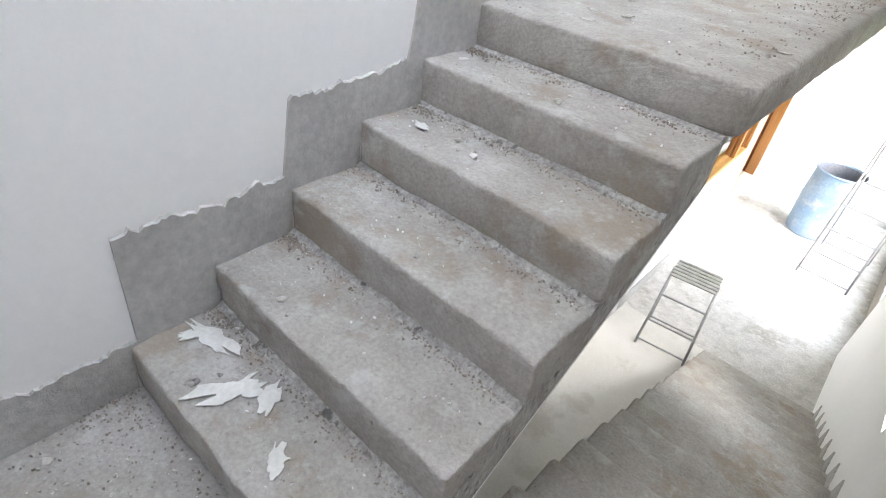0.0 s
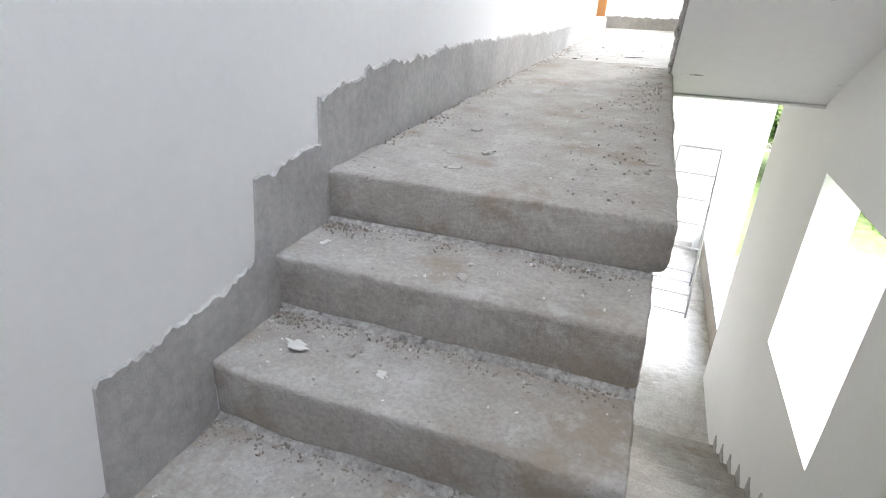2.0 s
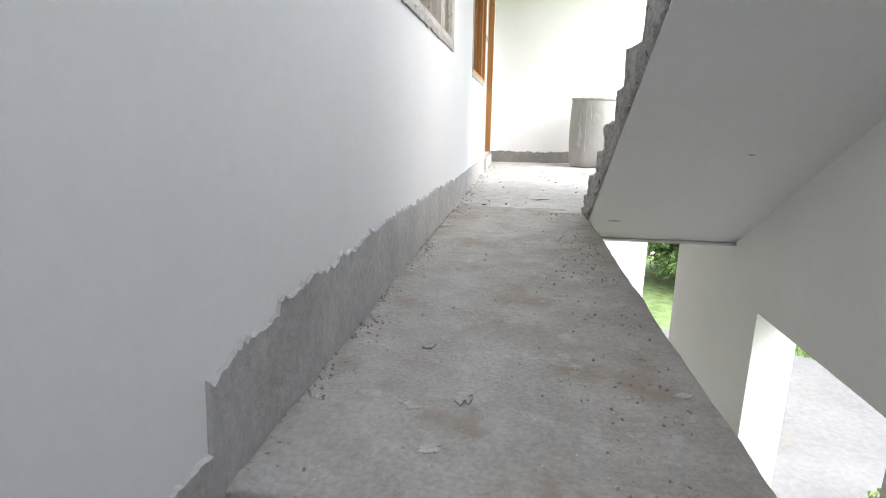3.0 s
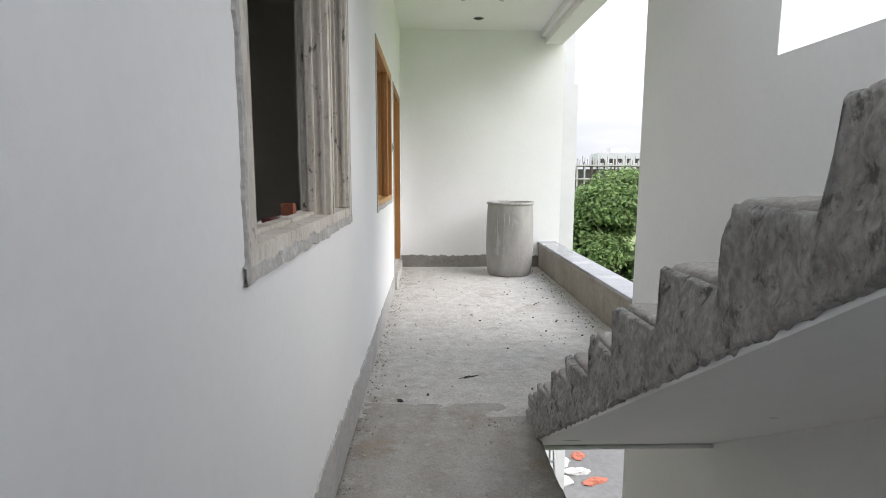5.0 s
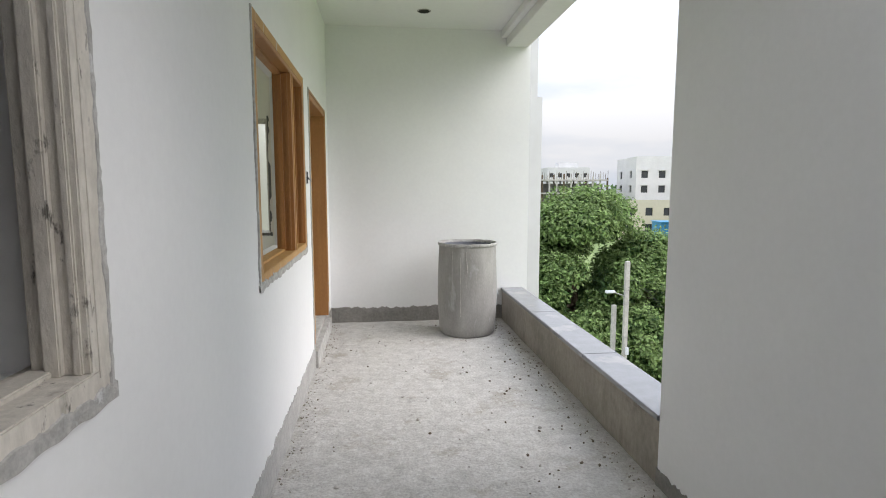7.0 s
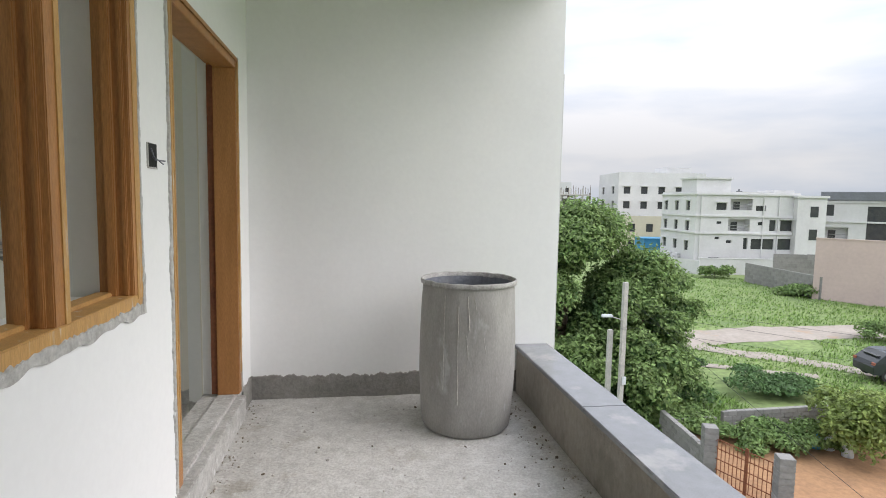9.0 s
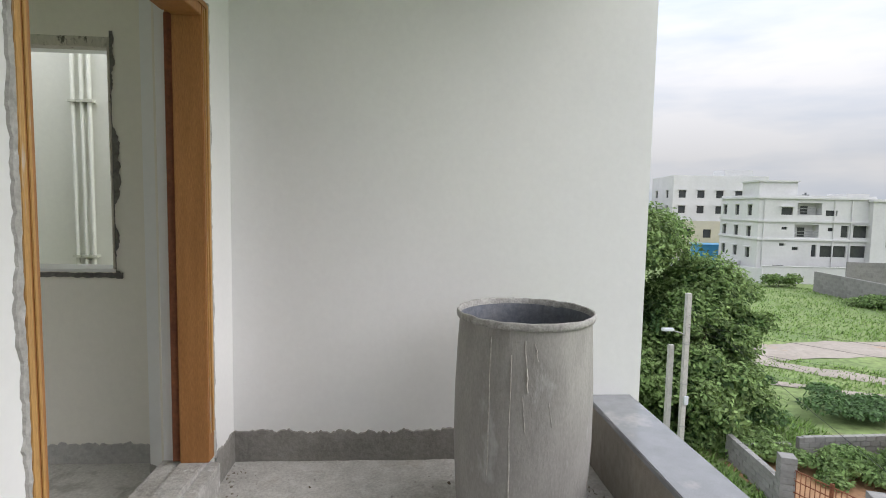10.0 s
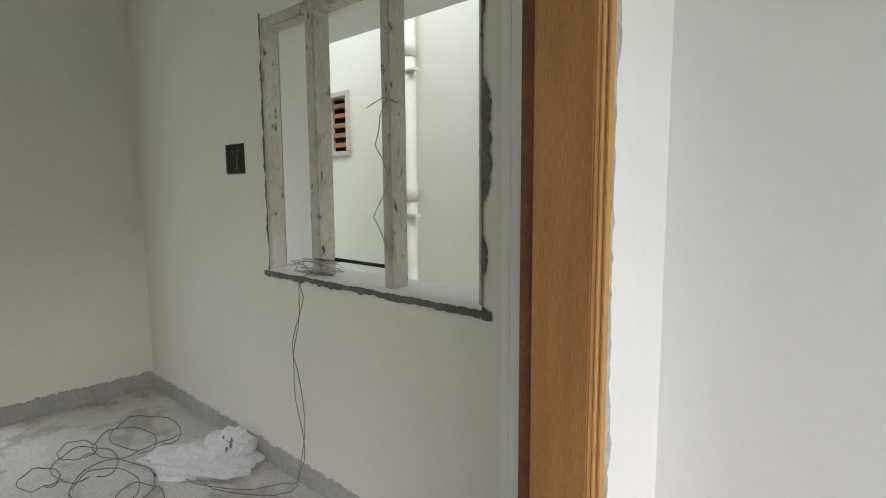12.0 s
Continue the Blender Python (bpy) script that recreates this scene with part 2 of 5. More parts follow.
M_BLUESHEET = surface("blue_sheet", (0.05, 0.28, 0.50), (0.04, 0.22, 0.42), 1, 6, 0.2, 0.5, 0.0)
M_POLE = surface("pole_concrete", (0.50, 0.48, 0.45), (0.40, 0.385, 0.36), 3, 20, 0.3, 0.9, 0.2, 20)
M_BARK = surface("bark", (0.14, 0.10, 0.065), (0.08, 0.06, 0.04), 3, 20, 0.5, 0.95, 0.6, 12)
M_LEAF = foliage("tree_leaves", (0.12, 0.205, 0.062), (0.215, 0.295, 0.105))
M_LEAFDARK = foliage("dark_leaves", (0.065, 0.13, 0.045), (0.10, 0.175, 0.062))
M_LEAFBUSH = foliage("bush_leaves", (0.16, 0.225, 0.06), (0.235, 0.29, 0.085))
M_GRASS = foliage("grass_blades", (0.135, 0.235, 0.058), (0.215, 0.315, 0.088))
M_CAR = surface("dark_car_paint", (0.045, 0.05, 0.055), (0.05, 0.055, 0.06), 2, 10, 0.05, 0.25, 0.0, metal=0.3)
M_TYRE = surface("tyre_rubber", (0.02, 0.02, 0.02), (0.03, 0.03, 0.03), 8, 30, 0.2, 0.9, 0.1, 30)
M_WHITEPOT = surface("white_plastic", (0.62, 0.64, 0.66), (0.52, 0.55, 0.58), 3, 20, 0.1, 0.5, 0.0)


# ---- mesh helpers ----
def part(name, bm, material, parent=None, label="", smooth=False):
    me = bpy.data.meshes.new(name)
    bmesh.ops.recalc_face_normals(bm, faces=bm.faces)
    bm.to_mesh(me)
    bm.free()
    me.materials.append(material)
    if smooth:
        me.shade_smooth()
    ob = new(name, me)
    if parent:
        ob.parent = parent
    if label:
        ob["label"] = label
    return ob


def thing(name, loc, label, category, group="", kind="", turn=0):
    ob = new(name)
    ob.empty_display_size = 0.1
    ob.matrix_world = pose(*loc, 0, 0, turn)
    return tagged(ob, label, category, group, kind)


def box(bm, x0, x1, y0, y1, z0, z1, bevel=0.0):
    r = bmesh.ops.create_cube(bm, size=1)
    for v in r["verts"]:
        v.co = Vector(((x0 + x1) / 2 + v.co.x * (x1 - x0), (y0 + y1) / 2 + v.co.y * (y1 - y0), (z0 + z1) / 2 + v.co.z * (z1 - z0)))
    if bevel:
        edges = list({e for v in r["verts"] for e in v.link_edges})
        bmesh.ops.bevel(bm, geom=edges, offset=bevel, segments=2, affect="EDGES")
    return bm


def boxes(*rows, bevel=0.0):
    bm = bmesh.new()
    for r in rows:
        box(bm, *r, bevel=bevel)
    return bm


def cells(axis, a0, a1, us, vs, holes):
    """A wall between a0 and a1 along an axis ("x", "y" or "z"), cut by holes (u0, u1, v0, v1) that go through it. u, v: the other two axes."""
    us = sorted({*us, *(u for h in holes for u in h[:2])})
    vs = sorted({*vs, *(v for h in holes for v in h[2:])})
    full = {}
    for i in range(len(us) - 1):
        for j in range(len(vs) - 1):
            cu, cv = (us[i] + us[i + 1]) / 2, (vs[j] + vs[j + 1]) / 2
            full[i, j] = not any(h[0] < cu < h[1] and h[2] < cv < h[3] for h in holes)
    bm, seen = bmesh.new(), {}

    def vert(i, j, s):
        if (i, j, s) not in seen:
            a, u, v = (a0, a1)[s], us[i], vs[j]
            seen[i, j, s] = bm.verts.new({"x": (a, u, v), "y": (u, a, v), "z": (u, v, a)}[axis])
        return seen[i, j, s]

    for (i, j), f in full.items():
        if not f:
            continue
        for s in (0, 1):
            bm.faces.new([vert(i, j, s), vert(i + 1, j, s), vert(i + 1, j + 1, s), vert(i, j + 1, s)])
        for di, dj, e in ((-1, 0, ((i, j), (i, j + 1))), (1, 0, ((i + 1, j), (i + 1, j + 1))), (0, -1, ((i, j), (i + 1, j))), (0, 1, ((i, j + 1), (i + 1, j + 1)))):
            if not full.get((i + di, j + dj)):
                (p, q), (r, s) = e
                bm.faces.new([vert(p, q, 0), vert(r, s, 0), vert(r, s, 1), vert(p, q, 1)])
    return bm


def wobble(p, amp, freq):
    return noise.noise_vector(p * freq) * amp * 0.75 + noise.noise_vector(p * freq * 3.1 + Vector((7, 3, 1))) * amp * 0.45 + noise.noise_vector(p * freq * 8.3 + Vector((2, 9, 4))) * amp * 0.28


def rough_block(lo, hi, step, radius, amp, freq):
    """A block with rounded, uneven edges, as cast and hand-finished cement has."""
    lo, hi = Vector(lo), Vector(hi)
    axes = []
    for k in range(3):
        length = hi[k] - lo[k]
        count = max(2, int(length / step))
        pts = {lo[k], lo[k] + radius * 0.35, lo[k] + radius, hi[k] - radius, hi[k] - radius * 0.35, hi[k]}
        pts |= {lo[k] + radius + (length - 2 * radius) * i / count for i in range(count + 1)}
        pts = sorted(pts)
        axes.append([p for i, p in enumerate(pts) if i == 0 or p - pts[i - 1] > 1e-4])
    verts, faces, index = [], [], {}

    def vert(c):
        key = tuple(round(v, 5) for v in c)
        if key not in index:
            p = Vector(c)
            inner = Vector([min(max(p[k], lo[k] + radius), hi[k] - radius) for k in range(3)])
            d = p - inner
            if d.length > 1e-6:
                p = inner + d.normalized() * radius
            index[key] = len(verts)
            verts.append(p + wobble(p, amp, freq))
        return index[key]

    for k in range(3):
        a, b = (k + 1) % 3, (k + 2) % 3
        for side in (lo[k], hi[k]):
            for i in range(len(axes[a]) - 1):
                for j in range(len(axes[b]) - 1):
                    quad = []
                    for u, v in ((i, j), (i + 1, j), (i + 1, j + 1), (i, j + 1)):
                        c = [0, 0, 0]
                        c[k], c[a], c[b] = side, axes[a][u], axes[b][v]
                        quad.append(vert(c))
                    faces.append(quad)
    me = bpy.data.meshes.new("block")
    me.from_pydata(verts, [], faces)
    bm = bmesh.new()
    bm.from_mesh(me)
    bpy.data.meshes.remove(me)
    return bm


def sheet(x0, x1, y0, y1, z, step, height, skip=None, thick=0.0):
    """A gently uneven sheet with the height that height(x, y) adds; a square is left out where skip(x, y)."""
    nx, ny = max(1, int((x1 - x0) / step)), max(1, int((y1 - y0) / step))
    xs, ys = np.linspace(x0, x1, nx + 1), np.linspace(y0, y1, ny + 1)
    bm = bmesh.new()
    grid = [[bm.verts.new((x, y, z + height(x, y))) for y in ys] for x in xs]
    for i in range(nx):
        for j in range(ny):
            if not (skip and skip((xs[i] + xs[i + 1]) / 2, (ys[j] + ys[j + 1]) / 2)):
                bm.faces.new([grid[i][j], grid[i + 1][j], grid[i + 1][j + 1], grid[i][j + 1]])
    return bm


def ragged_band(along, face, out, s0, s1, low, high, step=0.011, ragged=0.014, seed=0.0):
    """A thin cement band on a wall; its upper edge is broken. along "x" or "y"; face: the wall's plane; out: +1 or -1; low(s), high(s)."""
    bm = bmesh.new()
    count = max(2, int((s1 - s0) / step))
    rows = []
    for i in range(count + 1):
        s = s0 + (s1 - s0) * i / count
        up = high(s) + ragged * (noise.noise(Vector((s * 9, seed, 0))) + 0.9 * noise.noise(Vector((s * 31, seed, 4))) + 0.9 * noise.noise(Vector((s * 83, seed, 9))))
        row = []
        for a, z in ((face - out * 0.004, low(s)), (face + out * 0.009, low(s)), (face + out * (0.008 + 0.003 * noise.noise(Vector((s * 12, seed, 2)))), up - 0.006), (face - out * 0.004, up)):
            row.append(bm.verts.new((a, s, z) if along == "y" else (s, a, z)))
        rows.append(row)
    for p, q in zip(rows, rows[1:]):
        for k in range(3):
            bm.faces.new([p[k], p[k + 1], q[k + 1], q[k]])
    return bm


def lathe(profile, segs=40, wob=0.0):
    bm = bmesh.new()
    rings = []
    for r, z in profile:
        ring = []
        for i in range(segs):
            a = 2 * math.pi * i / segs
            rr = r + wob * noise.noise(Vector((math.cos(a) * 2, math.sin(a) * 2, z * 3)))
            ring.append(bm.verts.new((rr * math.cos(a), rr * math.sin(a), z)))
        rings.append(ring)
    for p, q in zip(rings, rings[1:]):
        for i in range(segs):
            bm.faces.new([p[i], p[(i + 1) % segs], q[(i + 1) % segs], q[i]])
    if profile[0][0] > 1e-4:
        bm.faces.new(rings[0])
    return bm


def tube(points, radius, segs=6):
    """A round bar or wire through points."""
    bm = bmesh.new()
    pts = [Vector(p) for p in points]
    rings = []
    for i, p in enumerate(pts):
        d = (pts[min(i + 1, len(pts) - 1)] - pts[max(i - 1, 0)]).normalized()
        side = d.cross(Vector((0, 0, 1)) if abs(d.z) < 0.9 else Vector((1, 0, 0))).normalized()
        up = side.cross(d)
        r = radius[i] if isinstance(radius, (list, tuple)) else radius
        rings.append([bm.verts.new(p + (side * math.cos(a) + up * math.sin(a)) * r) for a in (2 * math.pi * k / segs for k in range(segs))])
    for p, q in zip(rings, rings[1:]):
        for k in range(segs):
            bm.faces.new([p[k], p[(k + 1) % segs], q[(k + 1) % segs], q[k]])
    bm.faces.new(rings[0])
    bm.faces.new(rings[-1])
    return bm


def lump(r, seed, squash=0.6):
    bm = bmesh.new()
    bmesh.ops.create_icosphere(bm, subdivisions=1, radius=r)
    for v in bm.verts:
        v.co += noise.noise_vector(v.co / r * 1.3 + Vector((seed, 0, 0))) * r * 0.6
        v.co.z *= squash
    return bm


# ---- plan ----
STOREY, RISE, TREAD = 3.3, 0.15, 0.2625
WALL_R = 1.897       # inner face of the stair's outer wall
EDGE = 0.90          # free edge of both flights
END = 7.69           # end wall of the corridor
GROUND = -7.6
ROOM_Z = -0.065     # floor of the rooms
WIN_A, WIN_B, DOOR = (1.425, 2.935, 1.045, 2.25), (4.30, 5.88, 1.0, 2.25), (6.17, 7.40, 0.0, 2.24)


def level(h, z):
    return (h[0], h[1], h[2] + z, h[3] + z)


# ---- walls ----
W = dict(kind="structure")
ob = part("wall_west", cells("x", -0.23, 0.0, (-2.6, 8.03), (GROUND, 4.3),
          [level(h, z) for z in (0, -STOREY) for h in (WIN_A, WIN_B, DOOR)]), M_WALL)
tagged(ob, "white painted house wall with window and door openings", "wall", **W)
ob = part("wall_east", cells("x", WALL_R, WALL_R + 0.24, (-2.6, 4.2), (GROUND, 4.3),
          [(1.3, 2.71, 1.785, 2.88), (1.3, 2.53, 1.58 - STOREY, 2.82 - STOREY)]), M_WALL)
tagged(ob, "white painted stairwell wall with square unglazed openings", "wall", **W)
ob = part("wall_north", boxes((0.0, 2.186, END, END + 0.22, GROUND, 4.3)), M_WALL)
tagged(ob, "plain white painted end wall of the corridor", "wall", **W)
ob = part("wall_south", boxes((-0.23, WALL_R + 0.24, -2.8, -2.6, GROUND, 3.3)), M_WALL)
tagged(ob, "plain white wall behind the stair landing", "wall", **W)
ob = part("pilaster", boxes((2.25, 2.845, 9.4, 10.2, GROUND, 2.75), (2.25, 2.785, 9.44, 10.2, 2.75, 6.0), bevel=0.006), M_FACADE)
tagged(ob, "white plastered corner of the neighbouring house", "pilaster", **W)

# rooms behind the house wall, on this storey and the one below
# the wide opening is out of view, added to let daylight into the room
ob = part("wall_room_west", cells("x", -3.95, -3.75, (-1.2, 8.03), (-3.4, 3.15), [(3.75, 6.93, 0.02, 3.0)]), M_ROOM)
tagged(ob, "beige painted inner wall of the rooms with an added unseen opening", "wall", **W)
ob = part("wall_room_south", boxes((-3.75, -0.232, -1.2, -1.0, -3.4, 3.15)), M_ROOM)
tagged(ob, "beige painted inner wall of the dark room", "wall", **W)
ob = part("wall_partition", boxes((-3.75, -0.232, 3.55, 3.67, -3.4, 3.15)), M_ROOM)
tagged(ob, "beige painted partition between the two rooms", "wall", **W)
RW = (-2.0, -0.64, 0.985, 2.2)
ob = part("wall_room_north", cells("y", 7.82, 8.03, (-3.95, -0.232), (GROUND, 3.3), [RW, level(RW, -STOREY)]), M_ROOM)
tagged(ob, "beige painted room wall with a three-part window opening", "wall", **W)
ob = part("room_column", boxes((-0.36, -0.233, 7.54, 7.82, ROOM_Z - 0.01, 3.15), bevel=0.004), M_WALL)
tagged(ob, "white plastered column in the room's corner", "column", **W)
ob = part("wall_lining", cells("x", -0.24, -0.231, (-1.0, 7.82), (-3.4, 3.15), [level(h, z) for z in (0, -STOREY) for h in (WIN_A, WIN_B, DOOR)]), M_ROOM)
tagged(ob, "beige paint on the rooms' side of the house wall", "wall", **W)
for z, nm in ((ROOM_Z, "floor_room"), (-STOREY, "floor_room_below")):
    ob = part(nm, sheet(-3.75, -0.24, -1.0, 7.82, z, 0.15, lambda x, y: 0.006 * noise.noise(Vector((x, y, 0)) * 2.5)), M_ROOMFLOOR)
    tagged(ob, "pale dusty bare cement floor of the rooms", "floor", **W)
ob = part("ceiling_room", boxes((-3.95, -0.232, -1.2, 8.03, 3.15, 3.3)), M_CEIL)
tagged(ob, "white ceiling slab over the rooms", "ceiling", **W)
ob = part("ceiling_room_below", boxes((-3.75, -0.241, -1.0, 7.82, -0.22, -0.10)), M_CEIL)
tagged(ob, "white ceiling slab over the rooms below", "ceiling", **W)


# ---- floors and ceilings of the corridor ----
def floor_height(x, y):
    p = Vector((x, y, 0))
    return 0.006 * noise.noise(p * 3) + 0.003 * noise.noise(p * 11) + 0.0022 * noise.noise(p * 34)


for z, nm in ((0.0, "floor"), (-STOREY, "floor_below"), (STOREY, "floor_above")):
    near = 0.03 if z == 0 else 0.15
    bm = sheet(0.0, WALL_R + (0.1 if z < 0 else 0), 3.0, END, z, near if z == 0 else 0.15, floor_height)
    ob = part(nm, bm, M_FLOOR, smooth=True)
    tagged(ob, "dusty rough cement corridor floor with debris", "floor", **W)
    # strip beside the stairwell, with a worn free edge
    bm = rough_block((0.0, 0.0, z - 0.15), (EDGE + 0.03, 3.2, z + 0.002), 0.035 if z == 0 else 0.2, 0.03, 0.009, 4.0)
    ob = part(nm + "_strip", bm, M_DUST if z < 0 else M_STEP, smooth=True)
    tagged(ob, "rough cement floor strip with a worn edge beside the stairwell", "floor", **W)
    ob = part({0.0: "ceiling_below", -STOREY: "ceiling_ground", STOREY: "ceiling"}[z], boxes((0.0, WALL_R + 0.24, 3.02, END, z - 0.155, z - 0.03), (0.0, EDGE, 0.04, 3.02, z - 0.165, z - 0.14)), M_CEIL)
    tagged(ob, "white painted corridor ceiling", "ceiling", **W)
    ob = part("beam", boxes((WALL_R + 0.02, WALL_R + 0.26, 4.2, END, z - 0.32, z - 0.157), (WALL_R - 0.04, WALL_R + 0.02, 4.2, END, z - 0.235, z - 0.157), bevel=0.004), M_CEIL)
    tagged(ob, "stepped white edge beam over the open side", "beam", **W)
    ob = part("stair_beam", boxes((EDGE + 0.02, WALL_R, 2.97, 3.2, z - 0.175, z - 0.157), bevel=0.004), M_CEIL)
    tagged(ob, "white beam at the foot of the stair flight", "beam", **W)


# ---- stairs ----
def flight(name, y_foot, z_foot, count, x0, x1, way, label, group, fine, rise=RISE, tread=TREAD):
    """A flight of steps, count risers, that climbs towards way (+1 or -1) along y from its lowest riser."""
    st = thing(name, (0, 0, 0), label, "staircase", group)
    for k in range(count):
        ya = y_foot + way * tread * k
        yb = ya + way * (tread + 0.02)
        if k == count - 1:
            yb = ya + way * 0.06
        za = z_foot + rise * k + (0.005 if k else 0.0)
        lo, hi = (x0, min(ya, yb), za), (x1, max(ya, yb), z_foot + rise * (k + 1))
        part("step", rough_block(lo, hi, 0.03 if fine else 0.11, (0.013 if way > 0 else 0.028) if fine else 0.02, 0.008 if way > 0 else 0.009, 6.0), M_STEP, st, smooth=True)
    # waist slab: raw cement flank, painted soffit
    drop = 0.31
    y_end = y_foot + way * tread * (count - 1)
    pts = []
    n = 40
    for i in range(n + 1):
        y = y_foot + (y_end - y_foot) * i / n
        nose = z_foot + rise + rise * (abs(y - y_foot) / tread)
        pts.append((y, max(nose - drop, z_foot - 0.16), nose - rise + 0.012))
    bm = bmesh.new()
    rows = []
    for y, a, b in pts:
        rag = 0.012 * noise.noise(Vector((y * 14, x0, 1)))
        rows.append([bm.verts.new(c) for c in ((x0 + 0.006, y, a + 0.012 + rag), (x0 + 0.006, y, b), (x1, y, b), (x1, y, a + 0.012))])
    for p, q in zip(rows, rows[1:]):
        for k in range(4):
            bm.faces.new([p[k], p[(k + 1) % 4], q[(k + 1) % 4], q[k]])
    part("waist_slab", bm, M_RAW, st, "raw grey cement flank")
    bm = bmesh.new()
    rows = []
    for y, a, b in pts:
        rows.append([bm.verts.new(c) for c in ((x0, y, a), (x0, y, a + 0.016), (x1, y, a + 0.016), (x1, y, a))])
    for p, q in zip(rows, rows[1:]):
        for k in range(4):
            bm.faces.new([p[k], p[(k + 1) % 4], q[(k + 1) % 4], q[k]])
    part("soffit", bm, M_CEIL, st, "white painted underside")
    return st


def flank(st, y_foot, z_foot, count, x, way, rise=RISE, tread=TREAD):
    """The uneven raw cement coat on the open side of a flight."""
    bm = bmesh.new()
    n_y, n_z = count * 30, 34
    rows = []
    for i in range(n_y + 1):
        d = tread * count * i / n_y
        k = min(int(d / tread), count - 1)
        top = z_foot + rise * (k + 1) - 0.015
        low = max(z_foot + rise * (d / tread) - 0.145, z_foot - 0.13) + 0.012 * noise.noise(Vector((d * 45, 2, 0))) - 0.008 * abs(noise.noise(Vector((d * 110, 5, 0))))
        row = []
        for j in range(n_z + 1):
            z = low + (top - low) * j / n_z
            y = y_foot + way * d
            p = Vector((x, y, z))
            bulge = 0.014 + 0.016 * noise.noise(p * 6) + 0.012 * noise.noise(Vector((p.x, p.y * 24, p.z * 13))) + 0.010 * noise.noise(p * 38) - 0.014 * max(0, noise.noise(p * 17) - 0.25)
            row.append(bm.verts.new((x - max(bulge, 0.001) * (1 if 0 < j < n_z else 0.2), y, z)))
        rows.append(row)
    for p, q in zip(rows, rows[1:]):
        for j in range(n_z):
            bm.faces.new([p[j], p[j + 1], q[j + 1], q[j]])
    return part("cement_coat", bm, M_RAW, st, "rough grey cement coat on the open side", smooth=True)


LAND = -6 * RISE
low_flight = flight("staircase", -1.3125, LAND, 6, 0.0, EDGE, 1, "bare grey cement stair flight littered with chips", "stair flights", True)
UP_FOOT, UP_RISE, UP_TREAD = 2.99, 0.154, 0.249
up_flight = flight("staircase", UP_FOOT, 0.0, 16, EDGE + 0.015, WALL_R, -1, "unfinished cement stair flight with a raw zigzag side", "stair flights", True, UP_RISE, UP_TREAD)
flank(up_flight, UP_FOOT, 0.0, 16, EDGE + 0.015, -1, UP_RISE, UP_TREAD)
down_flight = flight("staircase", 3.0, -STOREY, 16, EDGE, WALL_R, -1, "dusty cement stair flight going down to the floor below", "stair flights", False)
for z, nm in ((LAND, "landing"), (16 * UP_RISE, "landing_above")):
    ob = part(nm, rough_block((0.0 if z < 0 else EDGE, -2.6, z - 0.15), (WALL_R, -1.30, z), 0.06, 0.02, 0.006, 4.0), M_STEP, smooth=True)
    tagged(ob, "dusty cement stair landing", "landing", **W)
    ob = part(nm + "_part", rough_block((EDGE, -1.32, z - 0.15), (WALL_R, -0.92, z), 0.06, 0.02, 0.006, 4.0), M_STEP, smooth=True)
    tagged(ob, "dusty cement edge of the stair landing", "landing", **W)
    ob = part(nm + "_ceiling", boxes((0.0 if z < 0 else EDGE, WALL_R, -2.6, -1.3, z - 0.17, z - 0.152)), M_CEIL)
    tagged(ob, "white underside of the stair landing", "ceiling", **W)


# ---- cement skirtings ----
def sawtooth(y):
    for a, b, za, zb in ((-9, -1.289, -0.74, -0.73), (-1.289, -0.80, -0.407, -0.40), (-0.80, -0.775, -0.37, -0.20), (-0.775, -0.325, -0.178, -0.145),
                         (-0.325, -0.30, -0.12, 0.03), (-0.30, -0.015, 0.06, 0.09), (-0.015, 0.25, 0.205, 0.23), (0.25, 1.2, 0.25, 0.25), (1.2, 3.0, 0.25, 0.20), (3.0, 9, 0.19, 0.14)):
        if y < b:
            return za + (zb - za) * (max(y, a) - a) / (b - a)
    return 0.14


def stair_floor(y):
    return -0.02 if y > 0 else max(LAND, -RISE * math.ceil(-y / TREAD)) - 0.03


def skirting(nm, *bands):
    for i, b in enumerate(bands):
        ob = part(nm, ragged_band(*b, seed=i + len(nm) * 1.7), M_DAMP if nm == "baseboard_corridor" else M_SKIRT)
        tagged(ob, "rough grey cement skirting with a broken top edge", "skirting", **W)


skirting("baseboard_stair", ("y", 0.0, 1, -2.6, 6.165, stair_floor, sawtooth))
skirting("baseboard_corridor", ("y", 0.0, 1, 7.405, END, lambda s: -0.02, lambda s: 0.165), ("x", END, -1, 0.0, 1.90, lambda s: -0.02, lambda s: 0.162),
         ("y", WALL_R, -1, 3.03, 4.2, lambda s: -0.02, lambda s: 0.09))
skirting("baseboard_below", ("x", END, -1, 0.0, 1.87, lambda s: -STOREY - 0.02, lambda s: -STOREY + 0.145), ("y", 0.0, 1, 3.0, 6.165, lambda s: -STOREY - 0.02, lambda s: -STOREY + 0.16))
skirting("baseboard_room", ("x", 7.82, -1, -3.75, -0.36, lambda s: ROOM_Z - 0.02, lambda s: 0.045), ("y", -3.75, 1, 3.67, 7.82, lambda s: ROOM_Z - 0.02, lambda s: 0.06),
         ("x", 7.54, -1, -0.36, -0.24, lambda s: ROOM_Z - 0.02, lambda s: 0.05), ("x", 3.55, -1, -3.75, -0.24, lambda s: ROOM_Z - 0.02, lambda s: 0.06))


def teeth(foot, base, rise, tread):
    """Height of the broken cement left on the wall beside a flight: a wedge on each tread."""
    def high(y):
        d = (foot - y) / tread
        return base + rise * (math.floor(d) + 1) + 0.125 * (1 - d % 1.0) - 0.01
    return high


